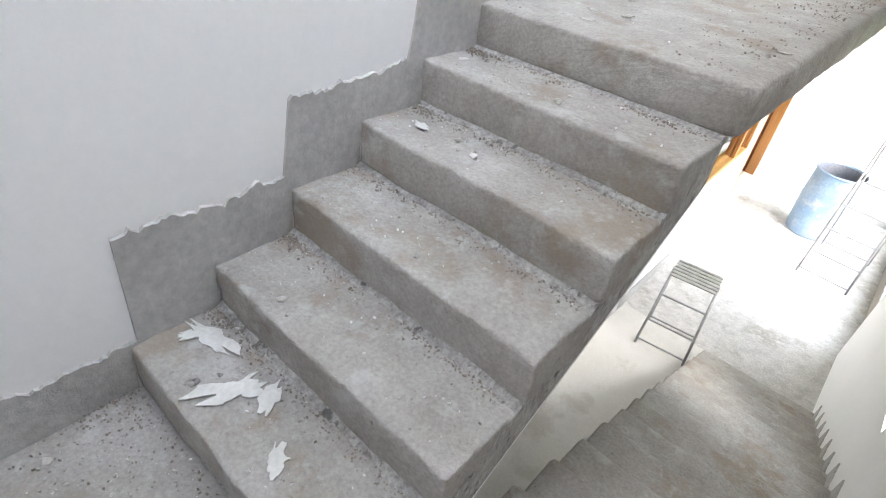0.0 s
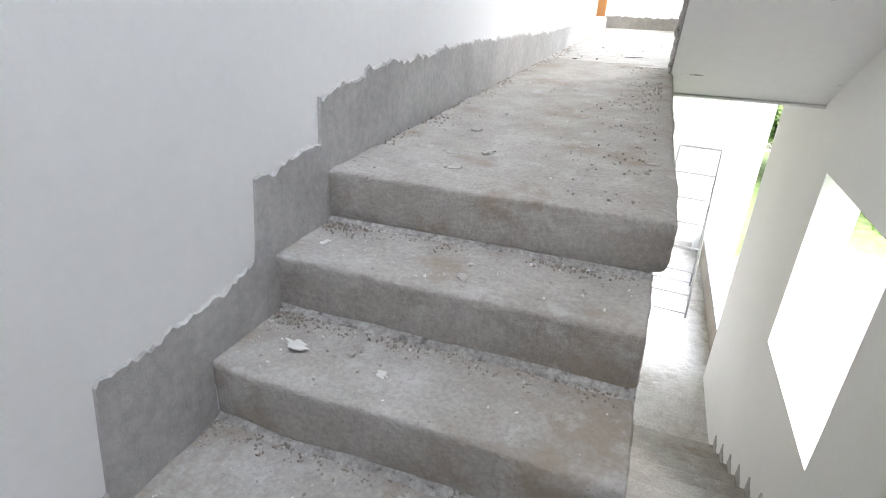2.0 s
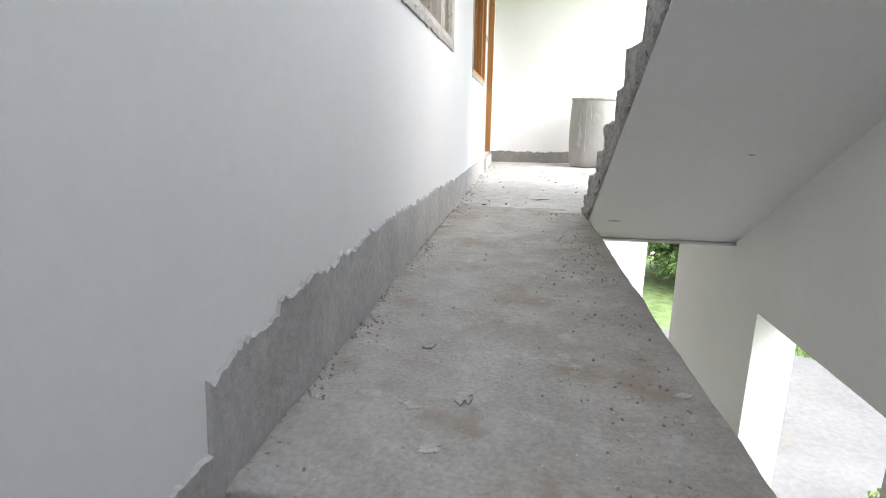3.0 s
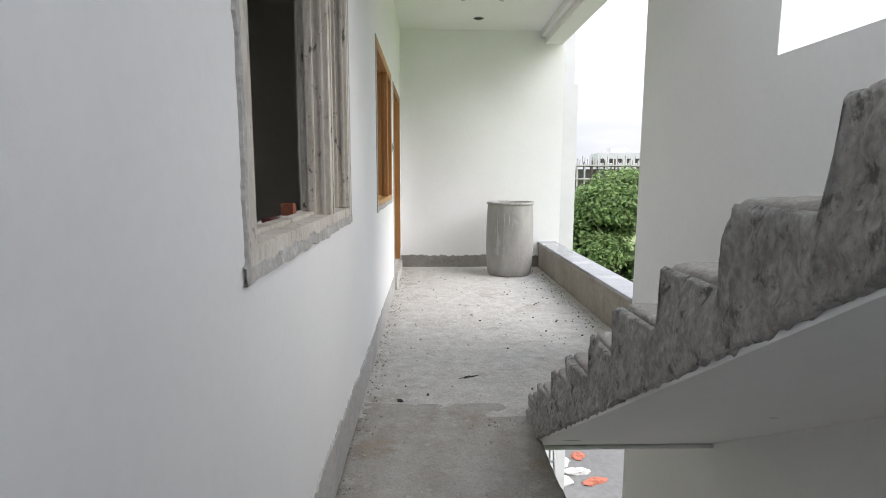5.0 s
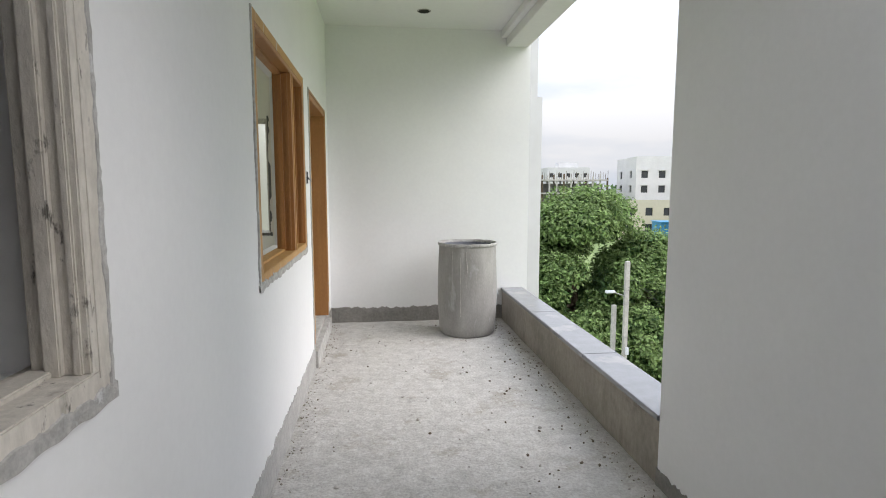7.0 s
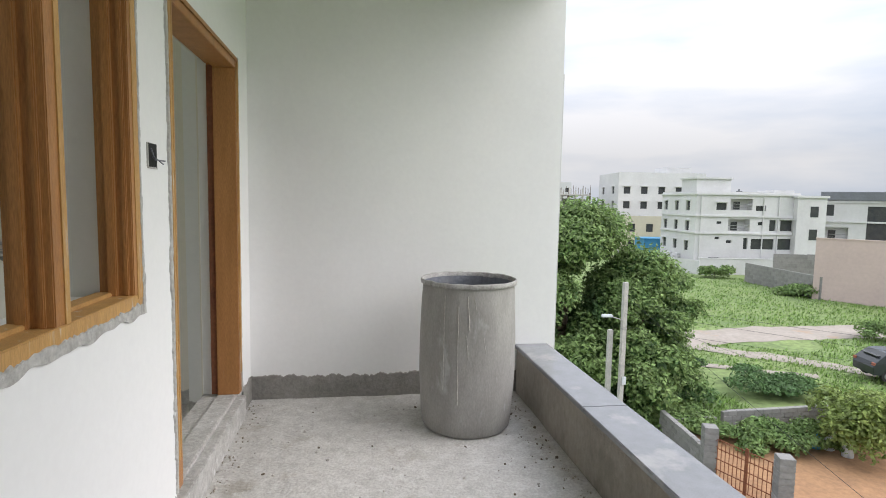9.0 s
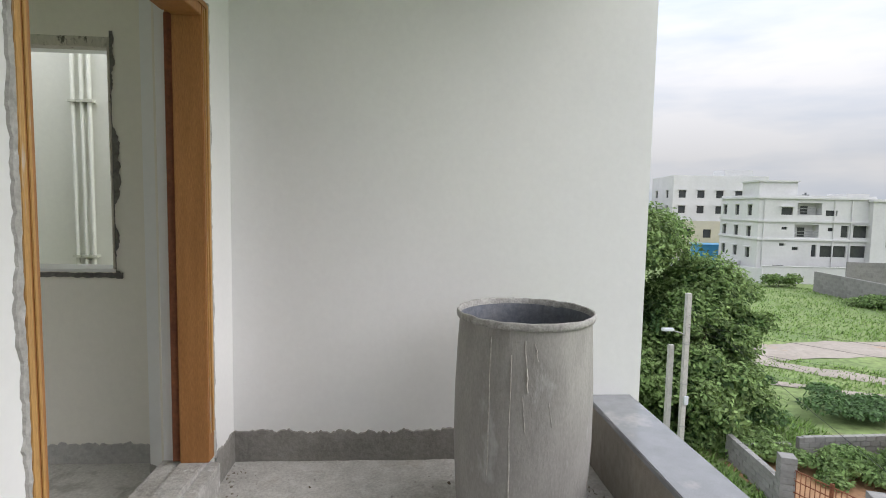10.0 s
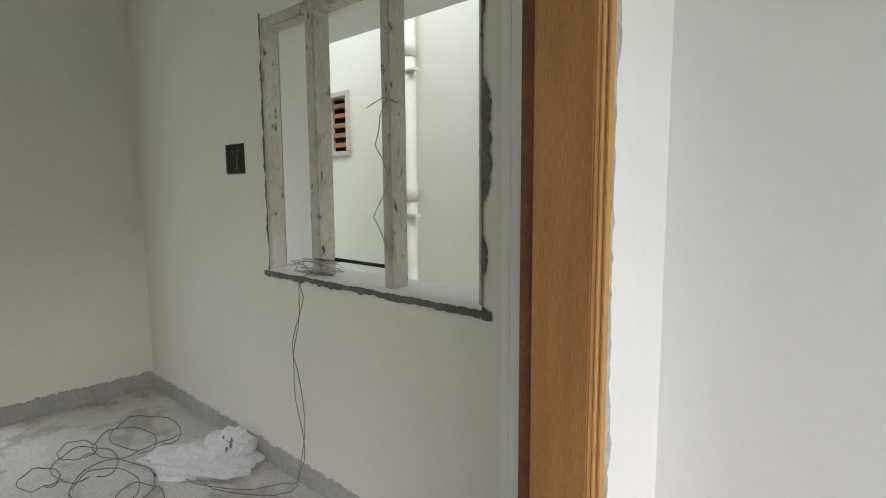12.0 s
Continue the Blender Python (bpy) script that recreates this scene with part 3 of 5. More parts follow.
def treads(foot, base, rise, tread):
    return lambda y: base + rise * (math.floor((foot - y) / tread) + 1) - 0.03


skirting("baseboard_flights", ("y", WALL_R, -1, -0.9, UP_FOOT, treads(UP_FOOT, 0, UP_RISE, UP_TREAD), teeth(UP_FOOT, 0, UP_RISE, UP_TREAD)),
         ("y", WALL_R, -1, -0.9, 3.0, treads(3.0, -STOREY, RISE, TREAD), teeth(3.0, -STOREY, RISE, TREAD)))

# ---- parapets ----
for z, nm, dx in ((0.0, "parapet", 0.0), (-STOREY, "parapet_below", 0.1)):
    ob = part(nm, rough_block((1.90 + dx, 4.2, z - 0.12), (2.13, END, z + 0.325), 0.08, 0.008, 0.003, 6.0), M_PARA, smooth=True)
    tagged(ob, "low cement-plastered parapet along the open side", "parapet", **W)
    cope = thing("coping", (0, 0, z + 0.325), "polished grey granite coping slabs on the parapet", "coping", kind="structure")
    for i, (ya, yb) in enumerate(((4.2, 5.2), (5.203, 6.45), (6.453, END))):
        part("granite_slab", boxes((1.886 + dx, 2.135, ya, yb, 0.0, 0.03), bevel=0.004), M_GRANITE, cope)


# ---- windows and door frames in the house wall ----
def upright(y0, y1, z0, z1, x_front, depth, stops=()):
    """A planed post with rebates: the core, and thinner stops on it."""
    rows = [(x_front - depth, x_front, y0, y1, z0, z1)]
    rows += [(x_front - depth + a, x_front - depth + b, y0 + c, y1 + d, z0, z1) for a, b, c, d in stops]
    return boxes(*rows, bevel=0.003)


def putty(base, s, z0, z1, least):
    """A ragged upright strip of putty on the wall beside a jamb whose outer edge is at base."""
    bm = bmesh.new()
    prev = None
    n = int((z1 - z0) / 0.014)
    for i in range(n + 1):
        zz = z0 + (z1 - z0) * i / n
        w = least * 0.5 + 0.024 * max(0, noise.noise(Vector((zz * 5, base, 0)))) + 0.008 * noise.noise(Vector((zz * 19, base, 3))) + 0.008 * noise.noise(Vector((zz * 60, base, 3)))
        g = 0.012 + 0.016 * max(0, noise.noise(Vector((zz * 4, base, 7)))) + 0.006 * noise.noise(Vector((zz * 31, base, 9)))
        w = max(w, 0.003)
        cur = [bm.verts.new(c) for c in ((0.0045, base + s * g, zz), (0.0085, base + s * (g - 0.003), zz), (0.0075, base - s * (w - 0.002), zz), (-0.001, base - s * w, zz))]
        if prev:
            for k in range(3):
                bm.faces.new([prev[k], prev[k + 1], cur[k + 1], cur[k]])
        prev = cur
    return bm


def house_window(z, hole, front, core, label, patched):
    y0, y1, a, b = hole
    w = thing("window", (0, 0, z), label, "window frame", "house wall windows")
    f = 0.075
    mid = y0 + (y1 - y0) * 0.675
    part("sill", boxes((-0.15, 0.004, y0, y1, a, a + 0.065), (-0.11, -0.06, y0 + f, y1 - f, a + 0.065, a + 0.078), bevel=0.003), front, w, "smeared sill")
    part("inner_sill", boxes((-0.238, -0.152, y0, y1, a, a + 0.05), bevel=0.003), M_WALL, w, "white plastered inner sill")
    part("head", boxes((-0.104, 0.004, y0, y1, b - f, b), (-0.10, -0.055, y0 + f, y1 - f, b - f - 0.014, b - f), bevel=0.003), core, w)
    part("jamb", upright(y0, y0 + f, a + 0.065, b - f, 0.004, 0.108, ((0.03, 0.06, 0.0, 0.014), (0.078, 0.094, 0.0, 0.007))), core, w)
    part("jamb", upright(y1 - f, y1, a + 0.065, b - f, 0.004, 0.108, ((0.03, 0.06, -0.014, 0.0), (0.078, 0.094, -0.007, 0.0))), core, w)
    part("mullion", upright(mid - 0.03, mid + 0.035, a + 0.065, b - f, 0.002, 0.112, ((0.025, 0.055, -0.014, 0.014), (0.075, 0.092, -0.007, 0.007))), core, w)
    part("mullion_edge", boxes((0.002, 0.006, mid + 0.012, mid + 0.035, a + 0.066, b - f - 0.001)), front, w, "pale front edge")
    part("front_strip", boxes((0.004, 0.0065, y0 + 0.002, y0 + 0.05, a + 0.05, b - 0.002)), front, w, "paler front face")
    part("front_strip", boxes((0.004, 0.0065, y1 - 0.05, y1 - 0.002, a + 0.05, b - 0.002)), front, w, "paler front face")
    part("front_strip", boxes((0.004, 0.0062, y0 + 0.05, y1 - 0.05, b - 0.05, b - 0.002)), front, w, "paler front face")
    # uneven cement filling round the frame
    if patched:
        part("filling", putty(y0, 1, a, b, 0.008), M_PATCH, w, "ragged cement filling")
        part("filling", putty(y1, -1, a, b, 0.008), M_PATCH, w, "ragged cement filling")
    if patched:
        part("filling", ragged_band("y", 0.0, 1, y0 - 0.02, y1 + 0.01, lambda s: a + 0.012 - 0.02 + 0.02 * noise.noise(Vector((s * 11, 3, 0))), lambda s: a + 0.03, ragged=0.012, seed=5), M_PATCH, w, "ragged cement filling")
    return w


house_window(0, WIN_A, M_DRYWOOD, M_DRYWOOD, "cement-smeared bare wooden window frame without glass", True)
house_window(0, WIN_B, M_PRIMER, M_WOOD, "orange-brown varnished wooden window frame without glass", True)
house_window(-STOREY, WIN_A, M_PRIMER, M_WOOD, "orange-brown wooden window frame on the floor below", False)
house_window(-STOREY, WIN_B, M_PRIMER, M_WOOD, "orange-brown wooden window frame on the floor below", False)


def door_frame(z, label):
    y0, y1, a, b = DOOR
    d = thing("door_frame", (0, 0, z), label, "door frame", "door frames")
    for s, nm in ((1, "jamb"), (-1, "jamb")):
        base = y0 if s > 0 else y1
        rows = [(-0.125, 0.004, base, base + s * 0.075, 0.17, b), (-0.165, -0.125, base, base + s * 0.05, 0.17, b)]
        part(nm, boxes(*[(r[0], r[1], min(r[2:4]), max(r[2:4]), r[4], r[5]) for r in rows], bevel=0.003), M_WOOD, d)
        for k, (p, q, h) in enumerate(((0.012, 0.034, 0.006), (0.046, 0.058, 0.004))):
            part("moulding", boxes((0.004, 0.004 + h, min(base + s * p, base + s * q), max(base + s * p, base + s * q), 0.30, b - p), bevel=0.0015), M_PRIMER, d, "yellowish raised moulding")
        part("rebate", boxes((-0.165, -0.126, min(base + s * 0.052, base + s * 0.056), max(base + s * 0.052, base + s * 0.056), 0.17, b - 0.06)), M_RUST, d, "dark brown rebate")
    part("head", boxes((-0.125, 0.004, y0 + 0.075, y1 - 0.075, b - 0.075, b), (-0.175, -0.125, y0 + 0.05, y1 - 0.05, b - 0.05, b), (0.004, 0.010, y0 + 0.02, y1 - 0.02, b - 0.034, b - 0.012), bevel=0.003), M_WOOD, d)
    part("threshold", boxes((-0.235, 0.03, y0 + 0.002, y1 - 0.002, ROOM_Z - 0.01, 0.14), (-0.235, -0.075, y0 + 0.002, y1 - 0.002, 0.14, 0.152), (-0.13, -0.02, y0 + 0.004, y1 - 0.004, 0.14, 0.17), bevel=0.005), M_PATCH, d, "pale cement threshold")
    for s, base in ((1, y0), (-1, y1)):
        part("filling", putty(base, s, 0.17, b, 0.012), M_PATCH, d, "ragged putty along the jamb")
    return d


door_frame(0, "orange-brown wooden door frame without a door")
door_frame(-STOREY, "orange-brown wooden door frame on the floor below")

# ---- room window, shaft and neighbour wall ----
rwin = thing("room_window", (0, 0, 0), "bare dusty wooden window frame with two mullions, no glass", "window frame")
for xa, xb in ((-2.0, -1.98), (-1.625, -1.56), (-1.13, -1.08), (-0.655, -0.64)):
    part("post", boxes((xa, xb, 7.815, 7.90, 1.0, 2.2), bevel=0.004), M_DRYWOOD, rwin)
part("head", boxes((-2.0, -0.64, 7.82, 7.90, 2.15, 2.2), bevel=0.004), M_DRYWOOD, rwin)
part("sill", boxes((-2.0, -0.64, 7.82, 8.03, 0.985, 1.0), bevel=0.002), M_WALL, rwin, "white plastered sill")
part("reveal", boxes((-2.02, -1.983, 7.904, 8.085, 1.003, 2.2)), M_WALL, rwin, "white plastered reveal")
part("reveal", boxes((-0.655, -0.62, 7.904, 8.085, 1.003, 2.2)), M_WALL, rwin, "white plastered reveal")
part("bar", tube([(-1.52, 7.87, 1.075), (-1.12, 7.87, 1.075)], 0.008), M_DARK, rwin, "thin black iron bar")
bm = ragged_band("x", 7.82, -1, -2.05, -0.60, lambda s: 0.957 + 0.022 * noise.noise(Vector((s * 7, 1, 0))) + 0.010 * noise.noise(Vector((s * 34, 1, 0))), lambda s: 0.983, ragged=0.004)
part("filling", bm, M_DARKPATCH, rwin, "dark ragged cement below the sill")
for xs, s in ((-2.0, -1), (-0.64, 1)):
    bm = bmesh.new()
    prev = None
    for i in range(200):
        zz = 0.95 + 1.28 * i / 199
        wdt = max(0.004, 0.014 + 0.034 * noise.noise(Vector((zz * 6, xs, 0))) + 0.012 * noise.noise(Vector((zz * 23, xs, 0))) + 0.008 * noise.noise(Vector((zz * 70, xs, 0))) + (0.03 if zz < 0.99 and xs > -1 else 0))
        cur = [bm.verts.new(c) for c in ((xs, 7.816, zz), (xs + s * wdt, 7.816, zz))]
        if prev:
            bm.faces.new([prev[0], prev[1], cur[1], cur[0]])
        prev = cur
    part("filling", bm, M_DARKPATCH, rwin, "dark ragged cement beside the frame")
ob = part("sunshade", boxes((-3.6, 0.2, 8.03, 8.5, 2.28, 2.36), bevel=0.006), M_WALL)
tagged(ob, "white concrete sunshade over the room window", "sunshade", **W)
NB = 9.2
ob = part("neighbour_wall", cells("y", NB, NB + 0.2, (-9.0, 2.0), (GROUND, 3.6), [(-3.62, -3.14, 1.70, 2.14)]), M_CREAM)
tagged(ob, "cream painted wall of the neighbouring house", "wall", **W)
nw = thing("neighbour_window", (0, 0, 0), "small brown louvred ventilator in the neighbour wall", "window")
part("frame", boxes((-3.66, -3.10, NB - 0.02, NB, 1.66, 1.70), (-3.66, -3.10, NB - 0.02, NB, 2.14, 2.18), (-3.66, -3.62, NB - 0.02, NB, 1.70, 2.14), (-3.14, -3.10, NB - 0.02, NB, 1.70, 2.14), (-3.40, -3.37, NB + 0.02, NB + 0.05, 1.70, 2.14), bevel=0.003), M_DRYWOOD, nw)
for i in range(5):
    part("slat", boxes((-3.62, -3.14, NB + 0.03, NB + 0.07, 1.74 + i * 0.08, 1.775 + i * 0.08)), M_WOOD, nw)
# black sheet behind the slats paints the unlit inside
part("backing", boxes((-3.62, -3.14, NB + 0.12, NB + 0.13, 1.7, 2.14)), M_DARK, nw)
pipe = thing("drain_pipe", (-2.34, NB - 0.075, GROUND), "cream plastic drain pipe on the neighbour wall", "pipe")
part("tube", tube([(0, 0, 0), (0, 0, 11)], 0.055, 14), M_PVC, pipe, smooth=True)
for zz in (1.2 - GROUND, 2.2 - GROUND):
    part("clamp", boxes((-0.06, 0.11, -0.055, 0.0, zz - 0.010, zz + 0.010), bevel=0.003), M_PVC, pipe)
    part("socket", tube([(0, 0, zz + 0.1), (0, 0, zz + 0.22)], 0.061, 14), M_PVC, pipe, smooth=True)
for dx in (0.0, 0.065, 0.12):
    p = thing("conduit_pipe", (-1.62 + dx, NB - 0.035, GROUND), "thin cream conduit pipe on the neighbour wall", "pipe", "conduits")
    part("tube", tube([(0, 0, 0), (0, 0, 11)], 0.016, 8), M_PVC, p, smooth=True)
    for zz in (0.93 - GROUND, 2.1 - GROUND):
        part("clamp", boxes((-0.03, 0.03, -0.022, 0.035, zz - 0.01, zz + 0.01)), M_PVC, p)


# ---- drums ----
def drum(loc, body, inside, label, h=0.93, r=0.30):
    d = thing("drum", loc, label, "drum", "open plastic drums")
    out = [(r * 0.86, 0.0), (r * 0.92, 0.02), (r * 0.955, 0.10), (r * 1.0, h * 0.38), (r * 1.0, h * 0.62), (r * 0.965, h * 0.86), (r * 0.945, h * 0.965)]
    part("body", lathe(out, 56, 0.004), body, d, smooth=True)
    rim = [(r * 0.945, h * 0.962), (r * 0.985, h * 0.966), (r * 0.995, h * 0.978), (r * 0.99, h * 0.993), (r * 0.975, h), (r * 0.955, h * 0.994), (r * 0.947, h * 0.965)]
    bm = lathe(rim, 56, 0.004)
    bmesh.ops.delete(bm, geom=[f for f in bm.faces if len(f.verts) > 4], context="FACES")
    for v in bm.verts:
        v.co *= 1.0 + 0.006 * (noise.noise(v.co * 38.0))
    part("rim", bm, M_RIM if body is M_DRUM else body, d, "worn rolled rim with pale cement crust", smooth=True)
    ins = [(0.02, h * 0.35), (r * 0.88, h * 0.35), (r * 0.93, h * 0.5), (r * 0.95, h * 0.6), (r * 0.92, h * 0.8), (r * 0.93, h * 0.82), (r * 0.91, h * 0.84), (r * 0.925, h * 0.90), (r * 0.918, h * 0.915), (r * 0.947, h * 0.97)]
    part("lining", lathe(ins, 56, 0.003), inside, d, "dark bluish inside", smooth=True)
    return d


dr = drum((1.418, 7.16, 0.0), M_DRUM, M_DRUMIN, "grey cement-coated plastic drum, open with water inside")
part("water", lathe([(0.279, 0.760), (0.2795, 0.775)], 56, 0.0), M_WATER, dr, "dark still water")
rng = random.Random(4)
for a0, za, zb in ((-1.95, 0.80, 0.22), (-1.78, 0.86, 0.66), (-1.80, 0.64, 0.50), (-1.45, 0.62, 0.52), (-2.25, 0.86, 0.30), (-1.65, 0.85, 0.78)):
    pts = []
    for i in range(9):
        zz = za + (zb - za) * i / 8
        a = a0 + 0.007 * rng.uniform(-1, 1) + (0.05 * i / 8 if zb > 0.45 else 0)
        rr = 0.2865 + 0.0145 * math.sin(math.pi * min(1, max(0, zz / 0.93))) + 0.0005
        pts.append((rr * math.cos(a), rr * math.sin(a), zz))
    part("drip", tube(pts, [0.0012 + 0.0022 * rng.random() for _ in pts], 5), M_RUBBLE, dr, "pale dried cement drip")
drum((1.03, 6.64, -STOREY), M_BLUE, M_DRUMIN, "faded blue plastic drum on the floor below")


# ---- ladders on the floor below ----
def step_ladder(loc, turn, h, w, spread, rungs, label, platform):
    l = thing("step_ladder", loc, label, "ladder", "steel step ladders", turn=turn)
    for s in (-1, 1):
        part("rail", tube([(s * w / 2, 0, 0), (s * w / 2 * 0.85, spread * 0.45, h)], 0.013, 8), M_STEEL, l, smooth=True)
        part("rear_leg", tube([(s * w / 2, spread, 0), (s * w / 2 * 0.85, spread * 0.55, h * 0.98)], 0.012, 8), M_STEEL, l, smooth=True)
    for i in range(rungs):
        f = (i + 1) / (rungs + 1)
        ww = w / 2 * (1 - 0.15 * f)
        part("tread", tube([(-ww, spread * 0.45 * f, h * f), (ww, spread * 0.45 * f, h * f)], 0.011, 6), M_STEEL, l)
    part("brace", tube([(-w / 2, spread * 0.98, 0.06), (w / 2, spread * 0.98, 0.06)], 0.010, 6), M_STEEL, l)
    part("brace", tube([(-w / 2, 0.01, 0.06), (w / 2, 0.01, 0.06)], 0.010, 6), M_STEEL, l)
    if platform:
        for i in range(6):
            part("slat", boxes((-w / 2 * 0.85, w / 2 * 0.85, spread * 0.1 + i * 0.055, spread * 0.1 + i * 0.055 + 0.03, h, h + 0.012)), M_STEEL, l)
    else:
        part("top_bar", tube([(-w / 2 * 0.85, spread * 0.5, h), (w / 2 * 0.85, spread * 0.5, h)], 0.014, 8), M_STEEL, l)
    return l


step_ladder((0.593, 2.765, -STOREY), 7, 0.85, 0.47, 0.42, 2, "small folding steel step stool", True)
step_ladder((1.46, 5.45, -STOREY), -5, 2.1, 0.56, 0.95, 6, "tall steel step ladder standing open", False)


# ---- electrical boxes, wires, hole in the ceiling ----
def socket_hole(loc, axis, w, h, mat, label):
    s = thing("socket_box", loc, label, "socket hole", "open wiring boxes")
    # no hole is cut; a thin black plate on the wall paints its shade
    if axis == "x":
        part("recess", boxes((0.0, 0.003, -w / 2, w / 2, -h / 2, h / 2)), M_DARK, s)
        part("lip", boxes((0.0, 0.005, -w / 2 - 0.006, -w / 2, -h / 2, h / 2), (0.0, 0.005, -w / 2, w / 2, -h / 2 - 0.006, -h / 2)), mat, s)
    else:
        part("recess", boxes((-w / 2, w / 2, -0.003, 0.0, -h / 2, h / 2)), M_DARK, s)
        part("lip", boxes((-w / 2 - 0.008, -w / 2, -0.006, 0.0, -h / 2, h / 2), (-w / 2, w / 2, -0.006, 0.0, -h / 2 - 0.008, -h / 2)), mat, s)
    for i in range(3):
        q = random.Random(i + int(100 * w))
        if axis == "x":
            pts = [(0.004, q.uniform(-w, w) * 0.3, q.uniform(-h, h) * 0.3), (0.02, q.uniform(-w, w) * 0.4, -h * 0.2), (0.03, w * (0.3 + 0.3 * q.random()), -h * (0.2 + 0.2 * q.random()))]
        else:
            pts = [(q.uniform(-w, w) * 0.3, -0.004, h * 0.3), (q.uniform(-w, w) * 0.4, -0.012, 0), (q.uniform(-w, w) * 0.3, -0.006, -h * 0.4)]
        part("wire_end", tube(pts, 0.0025, 5), M_WIRE if i or axis == "x" else M_REDBRICK, s)
    return s


socket_hole((0.0, 6.0, 1.545), "x", 0.085, 0.085, M_PATCH, "open wiring box with loose wires in the house wall")
socket_hole((-2.31, 7.82, 1.555), "y", 0.19, 0.15, M_DARKPATCH, "open wiring box with wires in the room wall")
socket_hole((-0.75, 3.55, 1.30), "y", 0.20, 0.075, M_DARKPATCH, "dark open wiring slot in the dim room's wall")
hole = thing("light_hole", (0.985, 7.15, 3.145), "round hole for a lamp in the ceiling", "ceiling hole")
# black disc on the ceiling, the hole's darkness is only its colour
part("recess", lathe([(0.055, -0.004), (0.055, 0.0)], 20), M_DARK, hole)
part("ring", lathe([(0.068, -0.001), (0.064, -0.006), (0.056, -0.005)], 20), M_PATCH, hole)

rose = thing("ceiling_rose", (0.965, 5.85, STOREY - 0.155), "grey outlines of a plaster rosette on the ceiling", "ceiling rose")
for q in range(4):
    turn_q = Matrix.Rotation(q * math.pi / 2, 3, "Z")
    for line in (((-0.15, 0.23), (0, 0.37), (0.15, 0.23)), ((-0.225, 0.63), (-0.125, 0.52)), ((0.125, 0.52), (0.225, 0.63)), ((-0.26, 0.17), (-0.21, 0.15))):
        part("strip", tube([turn_q @ Vector((x, y, -0.004)) for x, y in line], 0.009, 6), M_PATCH, rose)


def wire(name, pts, radius, label, cat="wire", group="", mat=M_WIRE):
    w = tagged(part(name, tube(pts, radius, 5), mat, smooth=True), label, cat, group)
    return w


rng = random.Random(11)
for k in range(2):
    pts = [(-1.62 + 0.02 * k, 7.80, 1.02), (-1.70, 7.79, 0.97)]
    for i in range(1, 15):
        zz = 0.97 - 1.0 * i / 14
        pts.append((-1.70 + 0.05 * math.sin(i * 0.75 + k * 0.9) + 0.02 * k, 7.78 - 0.03 * abs(math.sin(i * 0.5)), zz))
    for i in range(14):
        a = i * 0.5 + k
        pts.append((-1.80 - 0.06 * i + 0.10 * math.sin(a), 7.66 - 0.02 * i + 0.10 * math.cos(a), ROOM_Z + 0.015 + 0.01 * abs(math.sin(a * 2))))
    wire("hanging_wire", pts, 0.0020, "thin dark wire hanging from the window to the floor", group="loose wires")
for k in range(9):
    cx, cy, r = rng.uniform(-3.0, -1.8), rng.uniform(6.75, 7.5), rng.uniform(0.12, 0.26)
    pts = [(cx + r * math.cos(a) * (1 + 0.15 * math.sin(2.7 * a)), cy + r * 0.7 * math.sin(a), ROOM_Z + 0.012 + 0.012 * math.sin(3 * a + k) ** 2) for a in np.linspace(0, 5.5 + k * 0.3, 26)]
    wire("floor_wire", pts, 0.0026, "loose grey wire loop on the cement floor", group="loose wires")
for k in range(4):
    pts = [(-1.56 + rng.uniform(-0.12, 0.12) + 0.10 * math.cos(a), 7.80 + 0.02 * math.sin(a * 2), 1.04 + rng.uniform(0, 0.01) + 0.035 * math.sin(a + k)) for a in np.linspace(0, 5.5, 16)]
    wire("wire_coil", pts, 0.002, "tangle of thin wire on the window sill", group="loose wires", mat=M_STEEL)
pts = [(-1.08 - 0.05 * math.sin(i * 0.9) - (0.05 if 2 < i < 9 else 0), 7.80, 1.72 - 0.055 * i) for i in range(11)]
wire("mullion_wire", pts, 0.0022, "thin wire tied round the window post", group="loose wires", mat=M_STEEL)
wire("mullion_wire", [(-1.20, 7.80, 1.70), (-1.10, 7.80, 1.73), (-1.02, 7.80, 1.70), (-1.08, 7.80, 1.73)], 0.002, "thin wire tied round the window post", group="loose wires", mat=M_STEEL)


# ---- sack in the room ----
def crumpled(w, d, h, seed):
    bm = bmesh.new()
    bmesh.ops.create_icosphere(bm, subdivisions=4, radius=1)
    for v in bm.verts:
        p = v.co.copy()
        v.co += noise.noise_vector(p * 1.6 + Vector((seed, 0, 0))) * 0.35 + noise.noise_vector(p * 4.0 + Vector((seed, 0, 0))) * 0.14
        v.co = Vector((v.co.x * w / 2, v.co.y * d / 2, max(0.002, (v.co.z + 0.35) * h / 1.35)))
    return bm


sack = thing("sack", (-2.33, 7.56, ROOM_Z), "crumpled white plastic sack lying on the floor", "sack", turn=35)
part("body", crumpled(0.62, 0.34, 0.085, 2), M_BAG, sack)
part("fold", crumpled(0.26, 0.20, 0.15, 5), M_BAG, sack).location = (0.12, 0.09, 0.02)
part("print", crumpled(0.09, 0.07, 0.10, 7), M_BAGBLUE, sack, "blue and orange printed patch").location = (0.13, 0.045, 0.065)
tile = tagged(part("brick", boxes((-0.025, 0.025, -0.03, 0.03, 0.0, 0.05), bevel=0.004), M_REDBRICK), "red brick piece on the window sill", "brick")
tile.location = (-0.205, 2.58, 1.095)
mb = tagged(part("small_box", boxes((-0.018, 0.018, -0.03, 0.03, 0.0, 0.014), bevel=0.002), M_REDPAINT), "small dark red cardboard box on the window sill", "box")
